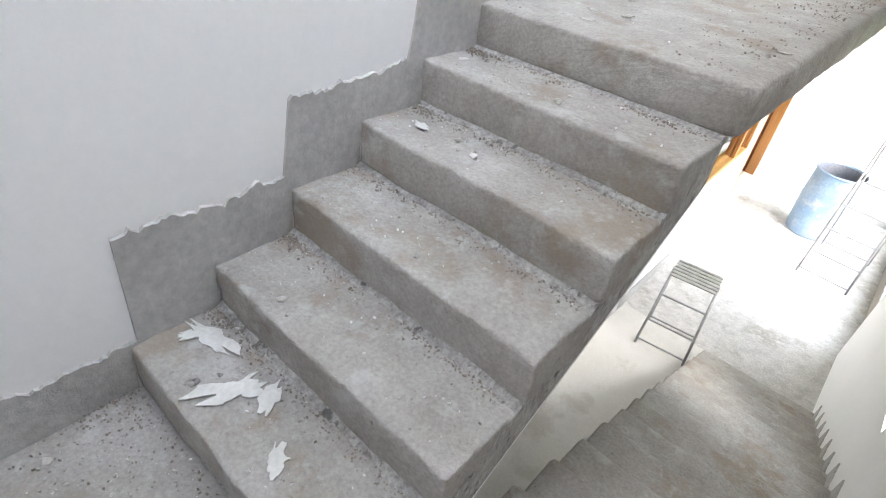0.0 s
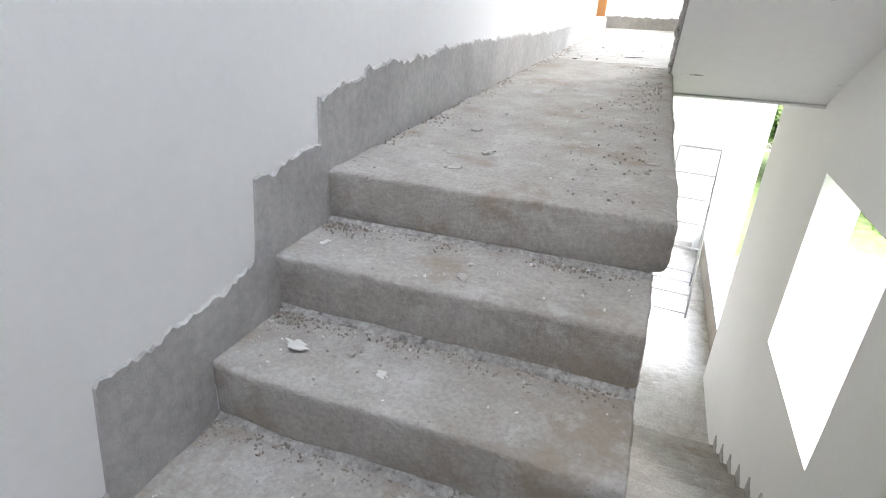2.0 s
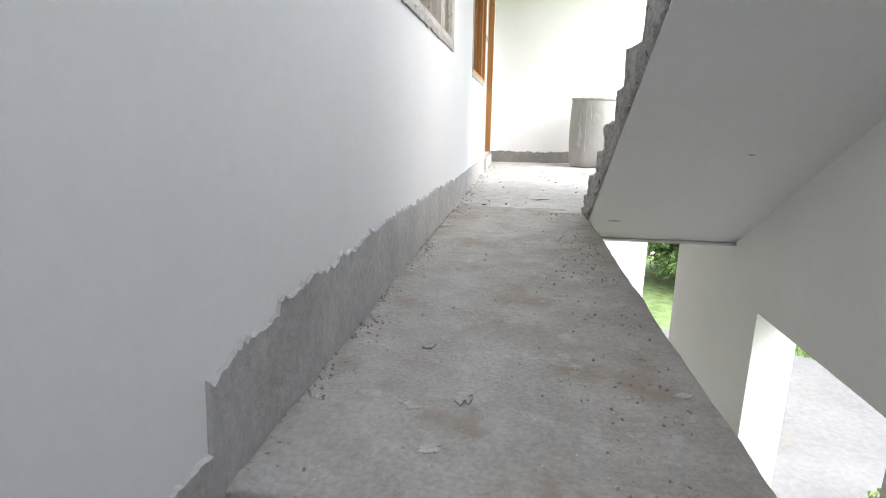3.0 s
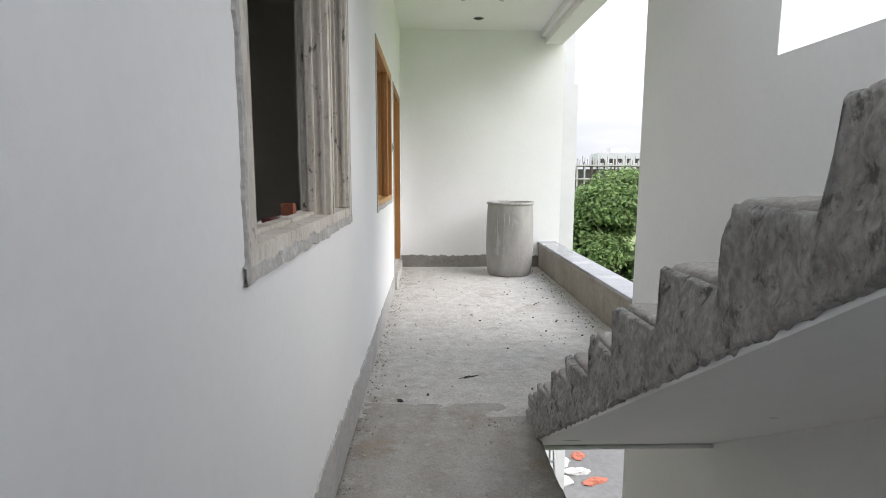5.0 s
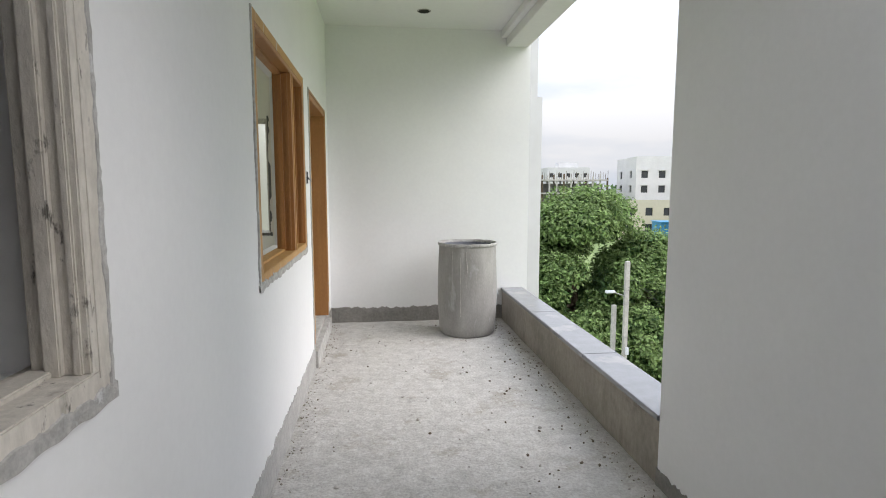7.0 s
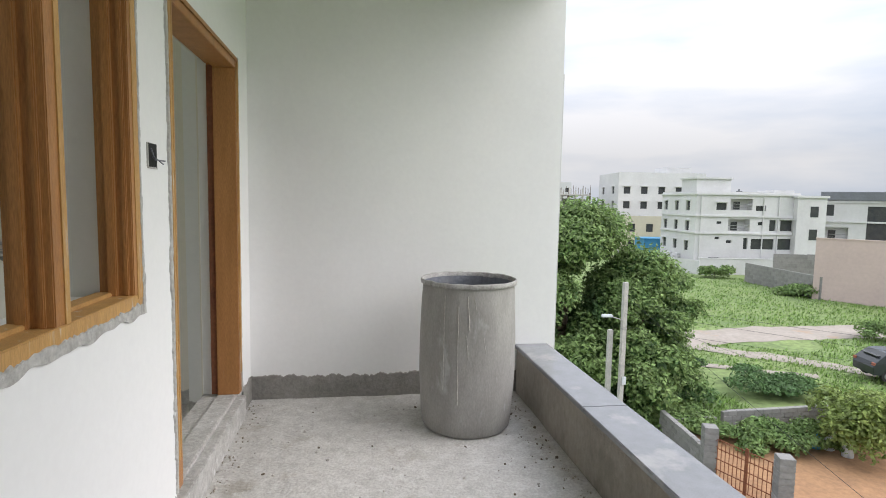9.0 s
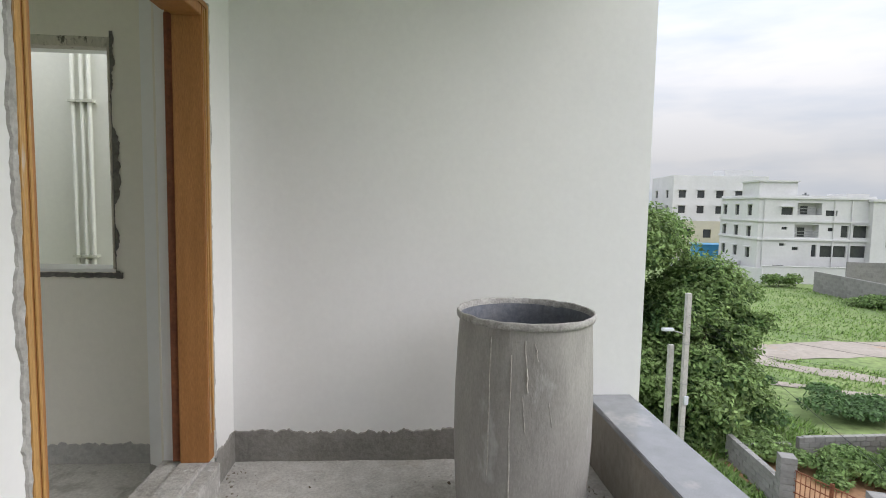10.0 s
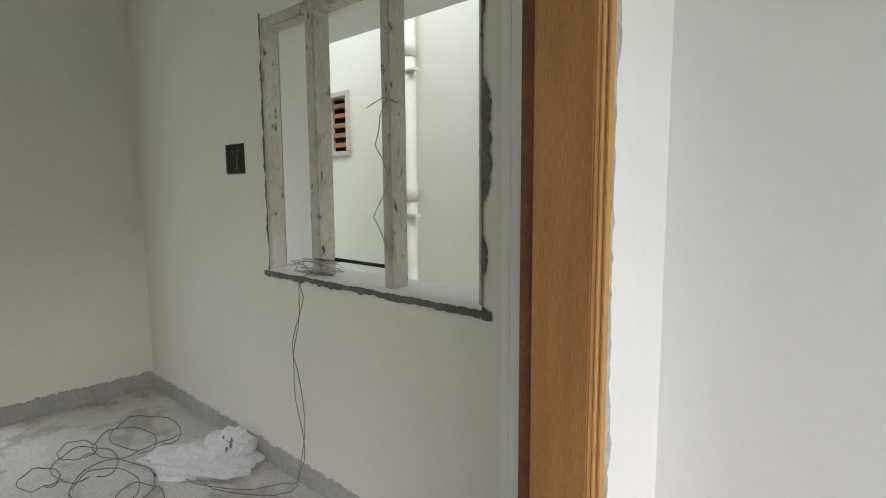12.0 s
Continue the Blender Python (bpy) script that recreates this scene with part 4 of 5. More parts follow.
mb.matrix_world = pose(-0.128, 2.06, 1.111, 0, 0, -14)


# ---- debris on floor and steps ----
rng = random.Random(21)
chips = [lump(1.0, s) for s in range(4)]
chip_meshes = []
for i, bm in enumerate(chips):
    me = bpy.data.meshes.new("chip")
    bm.to_mesh(me)
    bm.free()
    me.materials.append(M_RUBBLE)
    chip_meshes.append(me)
ico = bmesh.new()
bmesh.ops.create_icosphere(ico, subdivisions=1, radius=1)
ICO_V = np.array([v.co[:] for v in ico.verts])
ICO_F = np.array([[v.index for v in f.verts] for f in ico.faces])
ico.free()
dust = []


def scatter(x, y, z, r):
    m = np.array(Euler((rng.uniform(0, 6), rng.uniform(0, 6), rng.uniform(0, 6))).to_matrix())
    dust.append((ICO_V * (r, r * rng.uniform(0.5, 1), r * rng.uniform(0.35, 0.7))) @ m.T + (x, y, z + r * 0.3))


def scattered(name, mat):
    me = bpy.data.meshes.new(name)
    n = len(ICO_V)
    me.from_pydata(np.concatenate(dust).tolist(), [], np.concatenate([ICO_F + n * i for i in range(len(dust))]).tolist())
    me.materials.append(mat)
    dust.clear()
    return new(name, me)


for k in range(7):
    zt = -RISE * k
    ya = -TREAD * k
    for i in range(110 if k < 6 else 260):
        x = abs(rng.gauss(0, 0.30)) if rng.random() < 0.6 else rng.uniform(0.02, 0.86)
        y = ya + TREAD - abs(rng.gauss(0, 0.06)) if rng.random() < 0.6 else ya + rng.uniform(0.03, TREAD)
        if k == 0:
            y = rng.uniform(0.03, 1.6)
        if k == 6:
            y = -1.3125 - abs(rng.gauss(0, 0.4))
        if x < 0.87:
            scatter(max(x, 0.02), y, zt, rng.choice((0.002, 0.003, 0.003, 0.004, 0.006)))
for i in range(700):
    x, y = rng.uniform(0.03, 1.85), rng.uniform(0.1, 7.6)
    if y < 3 and x > 0.86:
        continue
    if rng.random() < 0.45:
        x = rng.choice((0.03 + abs(rng.gauss(0, 0.08)), 1.86 - abs(rng.gauss(0, 0.1)) if y > 3 else 0.05))
    scatter(x, y, floor_height(x, y), rng.choice((0.003, 0.004, 0.005, 0.007, 0.010)))
tagged(scattered("debris", M_RUBBLE), "small cement chips and grit on the floor and steps", "debris", kind="stuff")
for k in range(7):
    for i in range(420 if k else 1500):
        x = rng.uniform(0.015, 0.87) if rng.random() < 0.7 else abs(rng.gauss(0, 0.06)) + 0.012
        y = -TREAD * k + TREAD - 0.012 - abs(rng.gauss(0, 0.028)) if k else rng.uniform(0.05, 3.0)
        if k == 0:
            x = 0.87 - abs(rng.gauss(0, 0.13)) if rng.random() < 0.55 else 0.012 + abs(rng.gauss(0, 0.05))
        if k == 6:
            y = -1.325 - abs(rng.gauss(0, 0.12))
        if 0.01 < x < 0.88:
            scatter(x, y, -RISE * k, rng.choice((0.002, 0.003, 0.004, 0.005) if k else (0.002, 0.003, 0.004, 0.006)))
for i in range(500):
    y = rng.uniform(3.1, 7.65)
    x = rng.choice((0.015 + abs(rng.gauss(0, 0.05)), 1.86 - abs(rng.gauss(0, 0.06))))
    scatter(x, y, floor_height(x, y), rng.choice((0.003, 0.004, 0.006, 0.008)))
tagged(scattered("grit", M_GRIT), "brown grit gathered along walls and step corners", "debris", kind="stuff")
for i in range(34):
    if i < 12:
        k = rng.randint(1, 5)
        x, y, z = rng.uniform(0.05, 0.8), -TREAD * k + rng.uniform(0.04, 0.22), -RISE * k
    elif i < 17:
        x, y, z = rng.uniform(0.06, 0.8), rng.uniform(-1.9, -1.4), LAND
    else:
        x, y = rng.uniform(0.1, 1.8), rng.uniform(3.2, 7.4)
        z = floor_height(x, y)
    r = rng.uniform(0.009, 0.018)
    c = tagged(new("stone_chip", chip_meshes[i % 4]), "loose cement chip on the bare floor", "stone", "loose chips")
    c.matrix_world = pose(x, y, z + r * 0.3, 0, 0, rng.uniform(0, 360)) @ Matrix.Diagonal((r, r * 0.8, r * 0.7, 1))


def flake(name, x, y, z, w, d, seed, label, mat=M_PAPER):
    bm = bmesh.new()
    n = 46
    ring = [bm.verts.new((w / 2 * math.cos(a) * (1 + 0.9 * noise.noise(Vector((math.cos(a) * 2.2, math.sin(a) * 2.2, seed))) + 0.25 * noise.noise(Vector((math.cos(a) * 7, math.sin(a) * 7, seed)))), d / 2 * math.sin(a) * (1 + 0.9 * noise.noise(Vector((math.cos(a) * 2.2 + 5, math.sin(a) * 2.2, seed)))), 0.0)) for a in (2 * math.pi * i / n for i in range(n))]
    f = bm.faces.new(ring)
    r = bmesh.ops.extrude_face_region(bm, geom=[f])
    for v in r["geom"]:
        if isinstance(v, bmesh.types.BMVert):
            v.co.z += 0.002 + 0.003 * abs(noise.noise(v.co * 12 + Vector((seed, 0, 0))))
    ob = tagged(part(name, bm, mat), label, "debris", "plaster flakes")
    ob.matrix_world = pose(x, y, z, 0, 0, seed * 57)
    return ob


# fallen flakes on the steps
for x, y, k, w, d, s in ((0.31, -1.19, 5, 0.17, 0.075, 1.2), (0.40, -1.14, 5, 0.09, 0.05, 2.1), (0.13, -1.14, 5, 0.20, 0.05, 3.3), (0.08, -1.17, 5, 0.10, 0.03, 4.2), (0.55, -1.22, 5, 0.08, 0.05, 5.4),
                         (0.15, -0.40, 2, 0.055, 0.03, 6.1), (0.09, -0.16, 1, 0.03, 0.02, 7.7), (0.38, -0.42, 2, 0.035, 0.02, 8.8)):
    flake("plaster_flake", x, y, -RISE * k + 0.008, w, d, s, "flake of white plaster lying on a step")
for x, y, w, d, s in ((0.37, 0.36, 0.06, 0.035, 1.7), (0.27, 0.31, 0.05, 0.04, 2.9), (0.25, 0.62, 0.04, 0.03, 4.4), (0.86, 0.45, 0.04, 0.02, 6.6), (0.33, 0.16, 0.05, 0.03, 3.6)):
    flake("plaster_flake", x, y, 0.004, w, d, s, "pale plaster smear on the rough floor", M_RUBBLE)
for x, y, w, d, s in ((0.63, 3.55, 0.10, 0.022, 0.4), (0.22, 3.2, 0.05, 0.03, 2.0)):
    flake("scrap", x, y, 0.006, w, d, s, "small black scrap on the cement floor", M_DARK)
rng = random.Random(77)
for i in range(170):
    y = rng.uniform(3.1, 7.5)
    x = 1.84 - abs(rng.gauss(0, 0.22)) if rng.random() < 0.7 else rng.uniform(0.1, 1.8)
    scatter(x, y, floor_height(x, y), rng.choice((0.004, 0.006, 0.008, 0.012)))
tagged(scattered("dark_chips", M_DARKCHIP), "dark brown chips and crumbs on the cement floor", "debris", kind="stuff")
for k in range(7):
    for i in range(26):
        x, y = rng.uniform(0.03, 0.85), -TREAD * k + rng.uniform(0.03, TREAD) if k else rng.uniform(0.05, 3.0)
        scatter(x, y, -RISE * k, rng.choice((0.002, 0.003, 0.004, 0.006)))
tagged(scattered("plaster_crumbs", M_CRUMB), "white plaster crumbs scattered on the steps", "debris", kind="stuff")

# ---- outdoors: ground, road, yard ----
HOUSE_THINGS = set(bpy.data.objects)

def ground_height(x, y):
    p = Vector((x, y, 0))
    return 0.35 * noise.noise(p * 0.05) + 0.10 * noise.noise(p * 0.35) + 0.05 * noise.noise(p * 1.3)


bm = sheet(-60, 140, -60, 180, GROUND - 0.15, 1.6, ground_height)
s = 3000
far = [bm.verts.new(c) for c in ((-s, -s, GROUND - 0.9), (s, -s, GROUND - 0.9), (s, s, GROUND - 0.9), (-s, s, GROUND - 0.9))]
bm.faces.new(far)
tagged(part("ground", bm, M_GROUND, smooth=True), "overgrown green open ground with bare patches", "ground", kind="structure")


def strip(name, line, width, mat, label, z=0.0, cat="road"):
    """A flat way with uneven edges along a line of points."""
    bm = bmesh.new()
    pts = []
    for (xa, ya), (xb, yb) in zip(line, line[1:]):
        n = max(2, int(math.hypot(xb - xa, yb - ya) / 0.8))
        pts += [(xa + (xb - xa) * i / n, ya + (yb - ya) * i / n) for i in range(n)]
    pts.append(line[-1])
    rows = []
    for i, (x, y) in enumerate(pts):
        xa, ya = pts[max(i - 1, 0)]
        xb, yb = pts[min(i + 1, len(pts) - 1)]
        d = Vector((xb - xa, yb - ya, 0)).normalized()
        side = Vector((d.y, -d.x, 0))
        row = []
        for k in range(7):
            f = (k / 6 - 0.5) * width
            f *= 1 + 0.18 * noise.noise(Vector((x * 0.4, y * 0.4, k // 4)))
            p = Vector((x, y, 0)) + side * f
            row.append(bm.verts.new((p.x, p.y, GROUND - 0.12 + z + ground_height(p.x, p.y) + (0.06 if 0 < k < 6 else 0.0))))
        rows.append(row)
    for p, q in zip(rows, rows[1:]):
        for k in range(6):
            bm.faces.new([p[k], p[k + 1], q[k + 1], q[k]])
    return tagged(part(name, bm, mat, smooth=True), label, cat, kind="structure")


strip("road", [(-40, 33), (10, 36.5), (22, 37.5), (28, 37.8), (40, 38), (60, 37), (120, 36)], 3.6, M_ROAD, "pale unpaved road through the green plot")
strip("track", [(22, 36.2), (26, 33.0), (30, 29.3), (34, 26.5), (42, 22)], 1.5, M_ROAD, "bare dirt track across the grass")
strip("track", [(19.5, 32.5), (22.5, 31.0), (26, 29.2)], 0.8, M_ROAD, "worn dirt path in the grass")
strip("yard", [(2.0, -30), (4.5, -8), (5.6, 4), (6.9, 14), (9.5, 19.5)], 8.0, M_YARD, "pale bare lane beside the building", 0.06, "lane")
ob = part("soil", sheet(12.3, 22, 12, 22.5, GROUND - 0.02, 0.6, lambda x, y: ground_height(x, y) * 0.5), M_SOIL, smooth=True)
tagged(ob, "bare red soil inside the walled plot", "soil", kind="structure")


# ---- plants ----
def leaf_cloud(blobs, count, size, seed, flat=0.5, pair=True):
    """Many small folded leaves, spread over the shells of some blobs (x, y, z, radius, height factor)."""
    r = np.random.RandomState(seed)
    verts, faces = [], []
    weights = np.array([b[3] ** 2 for b in blobs])
    for bi in r.choice(len(blobs), count, p=weights / weights.sum()):
        cx, cy, cz, rad, hf = blobs[bi]
        d = r.normal(size=3)
        d /= np.linalg.norm(d) + 1e-9
        if d[2] < -0.6:
            d[2] *= -1
        k = rad * (0.45 + 0.75 * r.random_sample() ** 0.8)
        k *= 1 + 0.22 * noise.noise(Vector((d[0] * 3 + bi, d[1] * 3, d[2] * 3)))
        c = Vector((cx + d[0] * k, cy + d[1] * k, cz + d[2] * k * hf))
        out = Vector(d) * (1 - flat) + Vector((0, 0, flat)) + Vector(r.normal(size=3)) * 0.45
        out.normalize()
        a = out.cross(Vector(r.normal(size=3))).normalized()
        b = out.cross(a)
        s = size * (0.6 + 0.8 * r.random_sample())
        n = len(verts)
        verts += [c - a * s, c + b * s * 0.5 + out * s * 0.1, c + a * s, c - b * s * 0.5 + out * s * 0.1]
        faces += [(n, n + 1, n + 2), (n, n + 2, n + 3)]
    bm = bmesh.new()
    me = bpy.data.meshes.new("leaves")
    me.from_pydata(verts, [], faces)
    bm.from_mesh(me)
    bpy.data.meshes.remove(me)
    return bm


def leafy(name, bm, mat, parent):
    me = bpy.data.meshes.new(name)
    bm.to_mesh(me)
    bm.free()
    me.materials.append(mat)
    ob = new(name, me)
    ob.parent = parent
    return ob


def tree(loc, height, radius, seed, leaves, size, label, mat=M_LEAF, low=0.2, group="trees"):
    r = random.Random(seed)
    t = thing("tree", loc, label, "tree", group)
    trunk = [(0, 0, -0.3), (0.1, 0.05, height * 0.2), (0.05, 0.15, height * 0.42), (0.2, 0.1, height * 0.62)]
    part("trunk", tube(trunk, [radius * 0.06, radius * 0.05, radius * 0.04, radius * 0.03], 9), M_BARK, t, smooth=True)
    blobs = []
    for i in range(48):
        a, f = r.uniform(0, 6.283), r.random()
        zz = height * (low + (0.90 - low) * f)
        prof = math.sin(math.pi * min(1, 0.22 + 0.72 * f)) ** 0.7
        d = radius * prof * r.uniform(0.35, 0.85)
        b = radius * r.uniform(0.15, 0.34)
        blobs.append((d * math.cos(a), d * math.sin(a), zz, b, 0.75))
        if i % 3 == 0:
            part("limb", tube([(0.08, 0.1, height * 0.25 + zz * 0.2), (d * math.cos(a) * 0.5, d * math.sin(a) * 0.5, zz * 0.75), (d * math.cos(a) * 0.9, d * math.sin(a) * 0.9, zz)], [radius * 0.025, radius * 0.016, 0.02], 6), M_BARK, t)
    blobs.append((0, 0, height * 0.86, radius * 0.40, 0.8))
    leafy("crown", leaf_cloud(blobs, leaves, size, seed), mat, t)
    # darker green inner layer: the crown's inner shade is put into the leaf colour
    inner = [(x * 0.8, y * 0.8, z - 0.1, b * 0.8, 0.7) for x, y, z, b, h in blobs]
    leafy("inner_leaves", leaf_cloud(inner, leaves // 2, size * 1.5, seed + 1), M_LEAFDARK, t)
    return t


tree((10.6, 28.0, GROUND), 8.9, 4.4, 3, 60000, 0.105, "broad green tree with dense leaves beside the lane", low=0.12)
tree((14.0, 27.2, GROUND), 6.9, 3.4, 5, 36000, 0.10, "lower leafy green tree beside the pole", low=0.08)
tree((6.0, 29.5, GROUND), 8.6, 4.4, 8, 16000, 0.14, "broad green tree with dense leaves", low=0.15)
tree((12.5, 24.6, GROUND), 3.6, 2.3, 12, 9000, 0.12, "young leafy tree in the undergrowth", low=0.06)
tree((2.5, 33, GROUND), 9.2, 4.2, 15, 9000, 0.19, "green tree behind the others", low=0.2)


def bush(loc, w, h, seed, count, size, label, mat, group="bushes"):
    r = random.Random(seed)
    b = thing("bush", loc, label, "bush", group)
    blobs = [(r.uniform(-0.4, 0.4) * w, r.uniform(-0.4, 0.4) * w, h * r.uniform(0.25, 0.7), w * r.uniform(0.16, 0.28), h / w * 1.1) for _ in range(12)]
    leafy("leaves", leaf_cloud(blobs, count, size, seed), mat, b)
    part("stem", tube([(0, 0, -0.1), (0.05, 0.02, h * 0.4), (0.1, 0, h * 0.6)], [0.04, 0.03, 0.015], 6), M_BARK, b)
    return b


bush((19.6, 20.6, GROUND), 3.6, 2.9, 31, 9000, 0.10, "yellow-green bush inside the walled plot", M_LEAFBUSH)
bush((17.4, 21.4, GROUND), 2.4, 0.9, 32, 3500, 0.09, "low spreading green shrub inside the walled plot", M_LEAF)
bush((15.6, 21.3, GROUND), 2.2, 0.8, 33, 3500, 0.09, "low spreading green shrub inside the walled plot", M_LEAF)
bush((19.4, 36.0, GROUND), 1.6, 1.1, 34, 1800, 0.10, "small green bush beside the road", M_LEAF)
bush((37.0, 35.0, GROUND), 3.0, 1.4, 35, 2500, 0.13, "leafy green bush beside the road", M_LEAF)
bush((15.2, 25.4, GROUND), 3.4, 1.2, 36, 4500, 0.11, "green undergrowth below the trees", M_LEAFDARK)
bush((14.0, 23.4, GROUND), 2.6, 0.8, 37, 3500, 0.10, "green undergrowth by the plot wall", M_LEAF)
bush((21.4, 27.2, GROUND), 4.2, 0.9, 38, 4500, 0.10, "patch of grey-green weeds", M_LEAFDARK)
bush((19.0, 30.5, GROUND), 1.6, 0.8, 39, 1600, 0.10, "small clump of weeds", M_LEAFDARK)
bush((46.5, 66.5, GROUND), 3.2, 1.6, 40, 1800, 0.2, "shrub at the foot of the white wall", M_LEAF)
bush((46, 52.5, GROUND), 3.4, 1.4, 41, 1800, 0.18, "shrub at the foot of the block wall", M_LEAF)
bush((8.5, 8.5, GROUND), 3.2, 1.3, 42, 3000, 0.12, "green weeds beside the lane", M_LEAFBUSH)
bush((10.5, 4.5, GROUND), 4.0, 1.2, 43, 3000, 0.12, "green weeds beside the lane", M_LEAFBUSH)

# grass and weeds
r = np.random.RandomState(5)
verts, faces = [], []


def off_ground(x, y):
    if 36.0 - 0.05 * (30 - x) * (x < 20) < y < 39.8 and x > 15:
        return True
    if 12.4 < x < 22.4 and 11.5 < y < 22.6:
        return True
    return noise.noise(Vector((x * 0.13, y * 0.13, 8))) < -0.18 and y < 36


for i in range(52000):
    y = 18 + 48 * r.random_sample() ** 1.6
    x = 10 + (y * 0.95 + 6) * r.random_sample()
    if off_ground(x, y):
        continue
    h = 0.07 + 0.22 * r.random_sample() ** 2 + 0.12 * max(0, noise.noise(Vector((x * 0.3, y * 0.3, 2))))
    z = GROUND - 0.15 + ground_height(x, y)
    for k in range(2):
        a = r.random_sample() * 6.283
        w = 0.02 + 0.035 * r.random_sample()
        lx, ly = math.cos(a) * h * 0.7, math.sin(a) * h * 0.7
        n = len(verts)
        verts += [(x - math.sin(a) * w, y + math.cos(a) * w, z), (x + math.sin(a) * w, y - math.cos(a) * w, z), (x + lx + 0.05, y + ly, z + h)]
        faces.append((n, n + 1, n + 2))
me = bpy.data.meshes.new("grass")
me.from_pydata(verts, [], faces)
me.materials.append(M_GRASS)
tagged(new("grass", me), "thick green grass and weeds on the open plot", "grass", kind="stuff")


# ---- walled plot with gate ----
def block_wall(a, b, h, label, base=GROUND, bw=0.40, bh=0.20, top=None, group="block walls"):
    """A wall of separate concrete blocks from a to b."""
    w = thing("block_wall", (a[0], a[1], base), label, "wall", group, turn=math.degrees(math.atan2(b[1] - a[1], b[0] - a[0])))
    length = math.hypot(b[0] - a[0], b[1] - a[1])
    part("mortar", boxes((0, length, -0.085, 0.085, -0.4, h - 0.03)), M_BLOCK, w)
    me = None
    n = 0
    for row in range(int(h / bh)):
        x = -(bw / 2) * (row % 2)
        while x < length and n < 300:
            if x >= 0 and x + bw <= length + 0.05:
                if me is None:
                    o = part("block", boxes((0.008, bw - 0.008, -0.1, 0.1, 0.008, bh - 0.008), bevel=0.008), M_BLOCK, w)
                    me = o.data
                else:
                    o = new("block", me)
                    o.parent = w
                o.location = (x, 0.006 * math.sin(n * 7.1), row * bh)
                n += 1
            x += bw
    return w


block_wall((12.7, 22.8), (12.35, 19.75), 1.0, "low grey concrete block wall of the small plot")
block_wall((12.7, 22.9), (15.1, 22.9), 0.6, "low grey concrete block wall of the small plot")
block_wall((15.4, 22.9), (21.8, 23.0), 0.8, "low grey concrete block wall of the small plot")
for px, py in ((12.34, 19.45), (13.14, 17.2)):
    g = thing("gate_post", (px, py, GROUND), "square grey concrete block gate post", "gate post", "gate posts", turn=-20)
    part("core", boxes((-0.2, 0.2, -0.2, 0.2, -0.3, 1.75)), M_BLOCK, g)
    for i in range(9):
        part("block", boxes((-0.215, 0.215, -0.215, 0.215, i * 0.2 + 0.006, i * 0.2 + 0.192), bevel=0.01), M_BLOCK, g)
gate = thing("iron_gate", (12.42, 19.22, GROUND), "rusty iron bar gate of the small plot", "gate", turn=math.degrees(math.atan2(-2.25, 0.80)))
for i in range(15):
    part("bar", tube([(0.06 + i * 0.135, 0, 0.12), (0.06 + i * 0.135, 0, 1.45)], 0.013, 5), M_RUST, gate)
for zz in (0.12, 0.45, 0.8, 1.15, 1.45):
    part("rail", boxes((0.0, 2.06, -0.012, 0.012, zz - 0.015, zz + 0.015)), M_RUST, gate)
for xx in (0.0, 1.0, 1.06, 2.06):
    part("stile", boxes((xx - 0.02, xx + 0.02, -0.018, 0.018, 0.05, 1.55)), M_RUST, gate)
for px, py, m, lb in ((17.9, 21.0, M_BLUESHEET, "blue plastic can on the soil"), (18.3, 20.8, M_WHITEPOT, "white plastic can on the soil"), (18.5, 20.2, M_WHITEPOT, "white plastic can on the soil")):
    c = thing("plastic_can", (px, py, GROUND - 0.02), lb, "can", "plastic cans")
    part("body", lathe([(0.17, 0.0), (0.19, 0.03), (0.19, 0.40), (0.15, 0.47), (0.06, 0.50), (0.06, 0.56), (0.01, 0.565)], 16), m, c, smooth=True)
    part("handle", tube([(-0.1, 0, 0.48), (-0.06, 0, 0.60), (0.06, 0, 0.60), (0.1, 0, 0.48)], 0.015, 6), m, c)

# ---- poles and lines ----
for px, py, h, arm in ((10.62, 22.3, 6.15, True), (10.25, 22.6, 4.3, False)):
    p = thing("utility_pole", (px, py, GROUND), "slim pale concrete utility pole", "pole", "utility poles")
    part("shaft", boxes((-0.09, 0.09, -0.08, 0.08, -0.4, h), bevel=0.015), M_POLE, p)
    if arm:
        part("lamp_arm", tube([(0, 0, h - 1.5), (-0.25, -0.1, h - 1.35), (-0.7, -0.3, h - 1.2)], 0.02, 6), M_STEEL, p)
        part("lamp_head", boxes((-1.05, -0.65, -0.42, -0.26, h - 1.22, h - 1.12), bevel=0.02), M_WHITEPOT, p)
        part("meter_box", boxes((-0.02, 0.13, -0.14, -0.08, 2.3, 2.6), bevel=0.01), M_WHITEPOT, p)
        for zz in (1.5, 3.0, 4.4):
            part("band", boxes((-0.098, 0.098, -0.088, 0.088, zz, zz + 0.03)), M_STEEL, p)


def sagging(a, b, sag, n=24):
    return [(a[0] + (b[0] - a[0]) * t, a[1] + (b[1] - a[1]) * t, a[2] + (b[2] - a[2]) * t - sag * 4 * t * (1 - t)) for t in np.linspace(0, 1, n)]


for zz, sg, end in ((-2.2, 0.5, (40, 8, -3.2)), (-2.5, 0.6, (40, 8, -3.5)), (-3.1, 0.5, (40, 7.5, -3.9)), (-2.6, 0.4, (24, 14, -5.8)), (-1.9, 0.7, (3.0, -12, -2.4))):
    wire("overhead_cable", sagging((10.62, 22.2, zz), end, sg), 0.0045, "thin dark overhead cable from the pole", "cable", "overhead cables", M_TYRE)

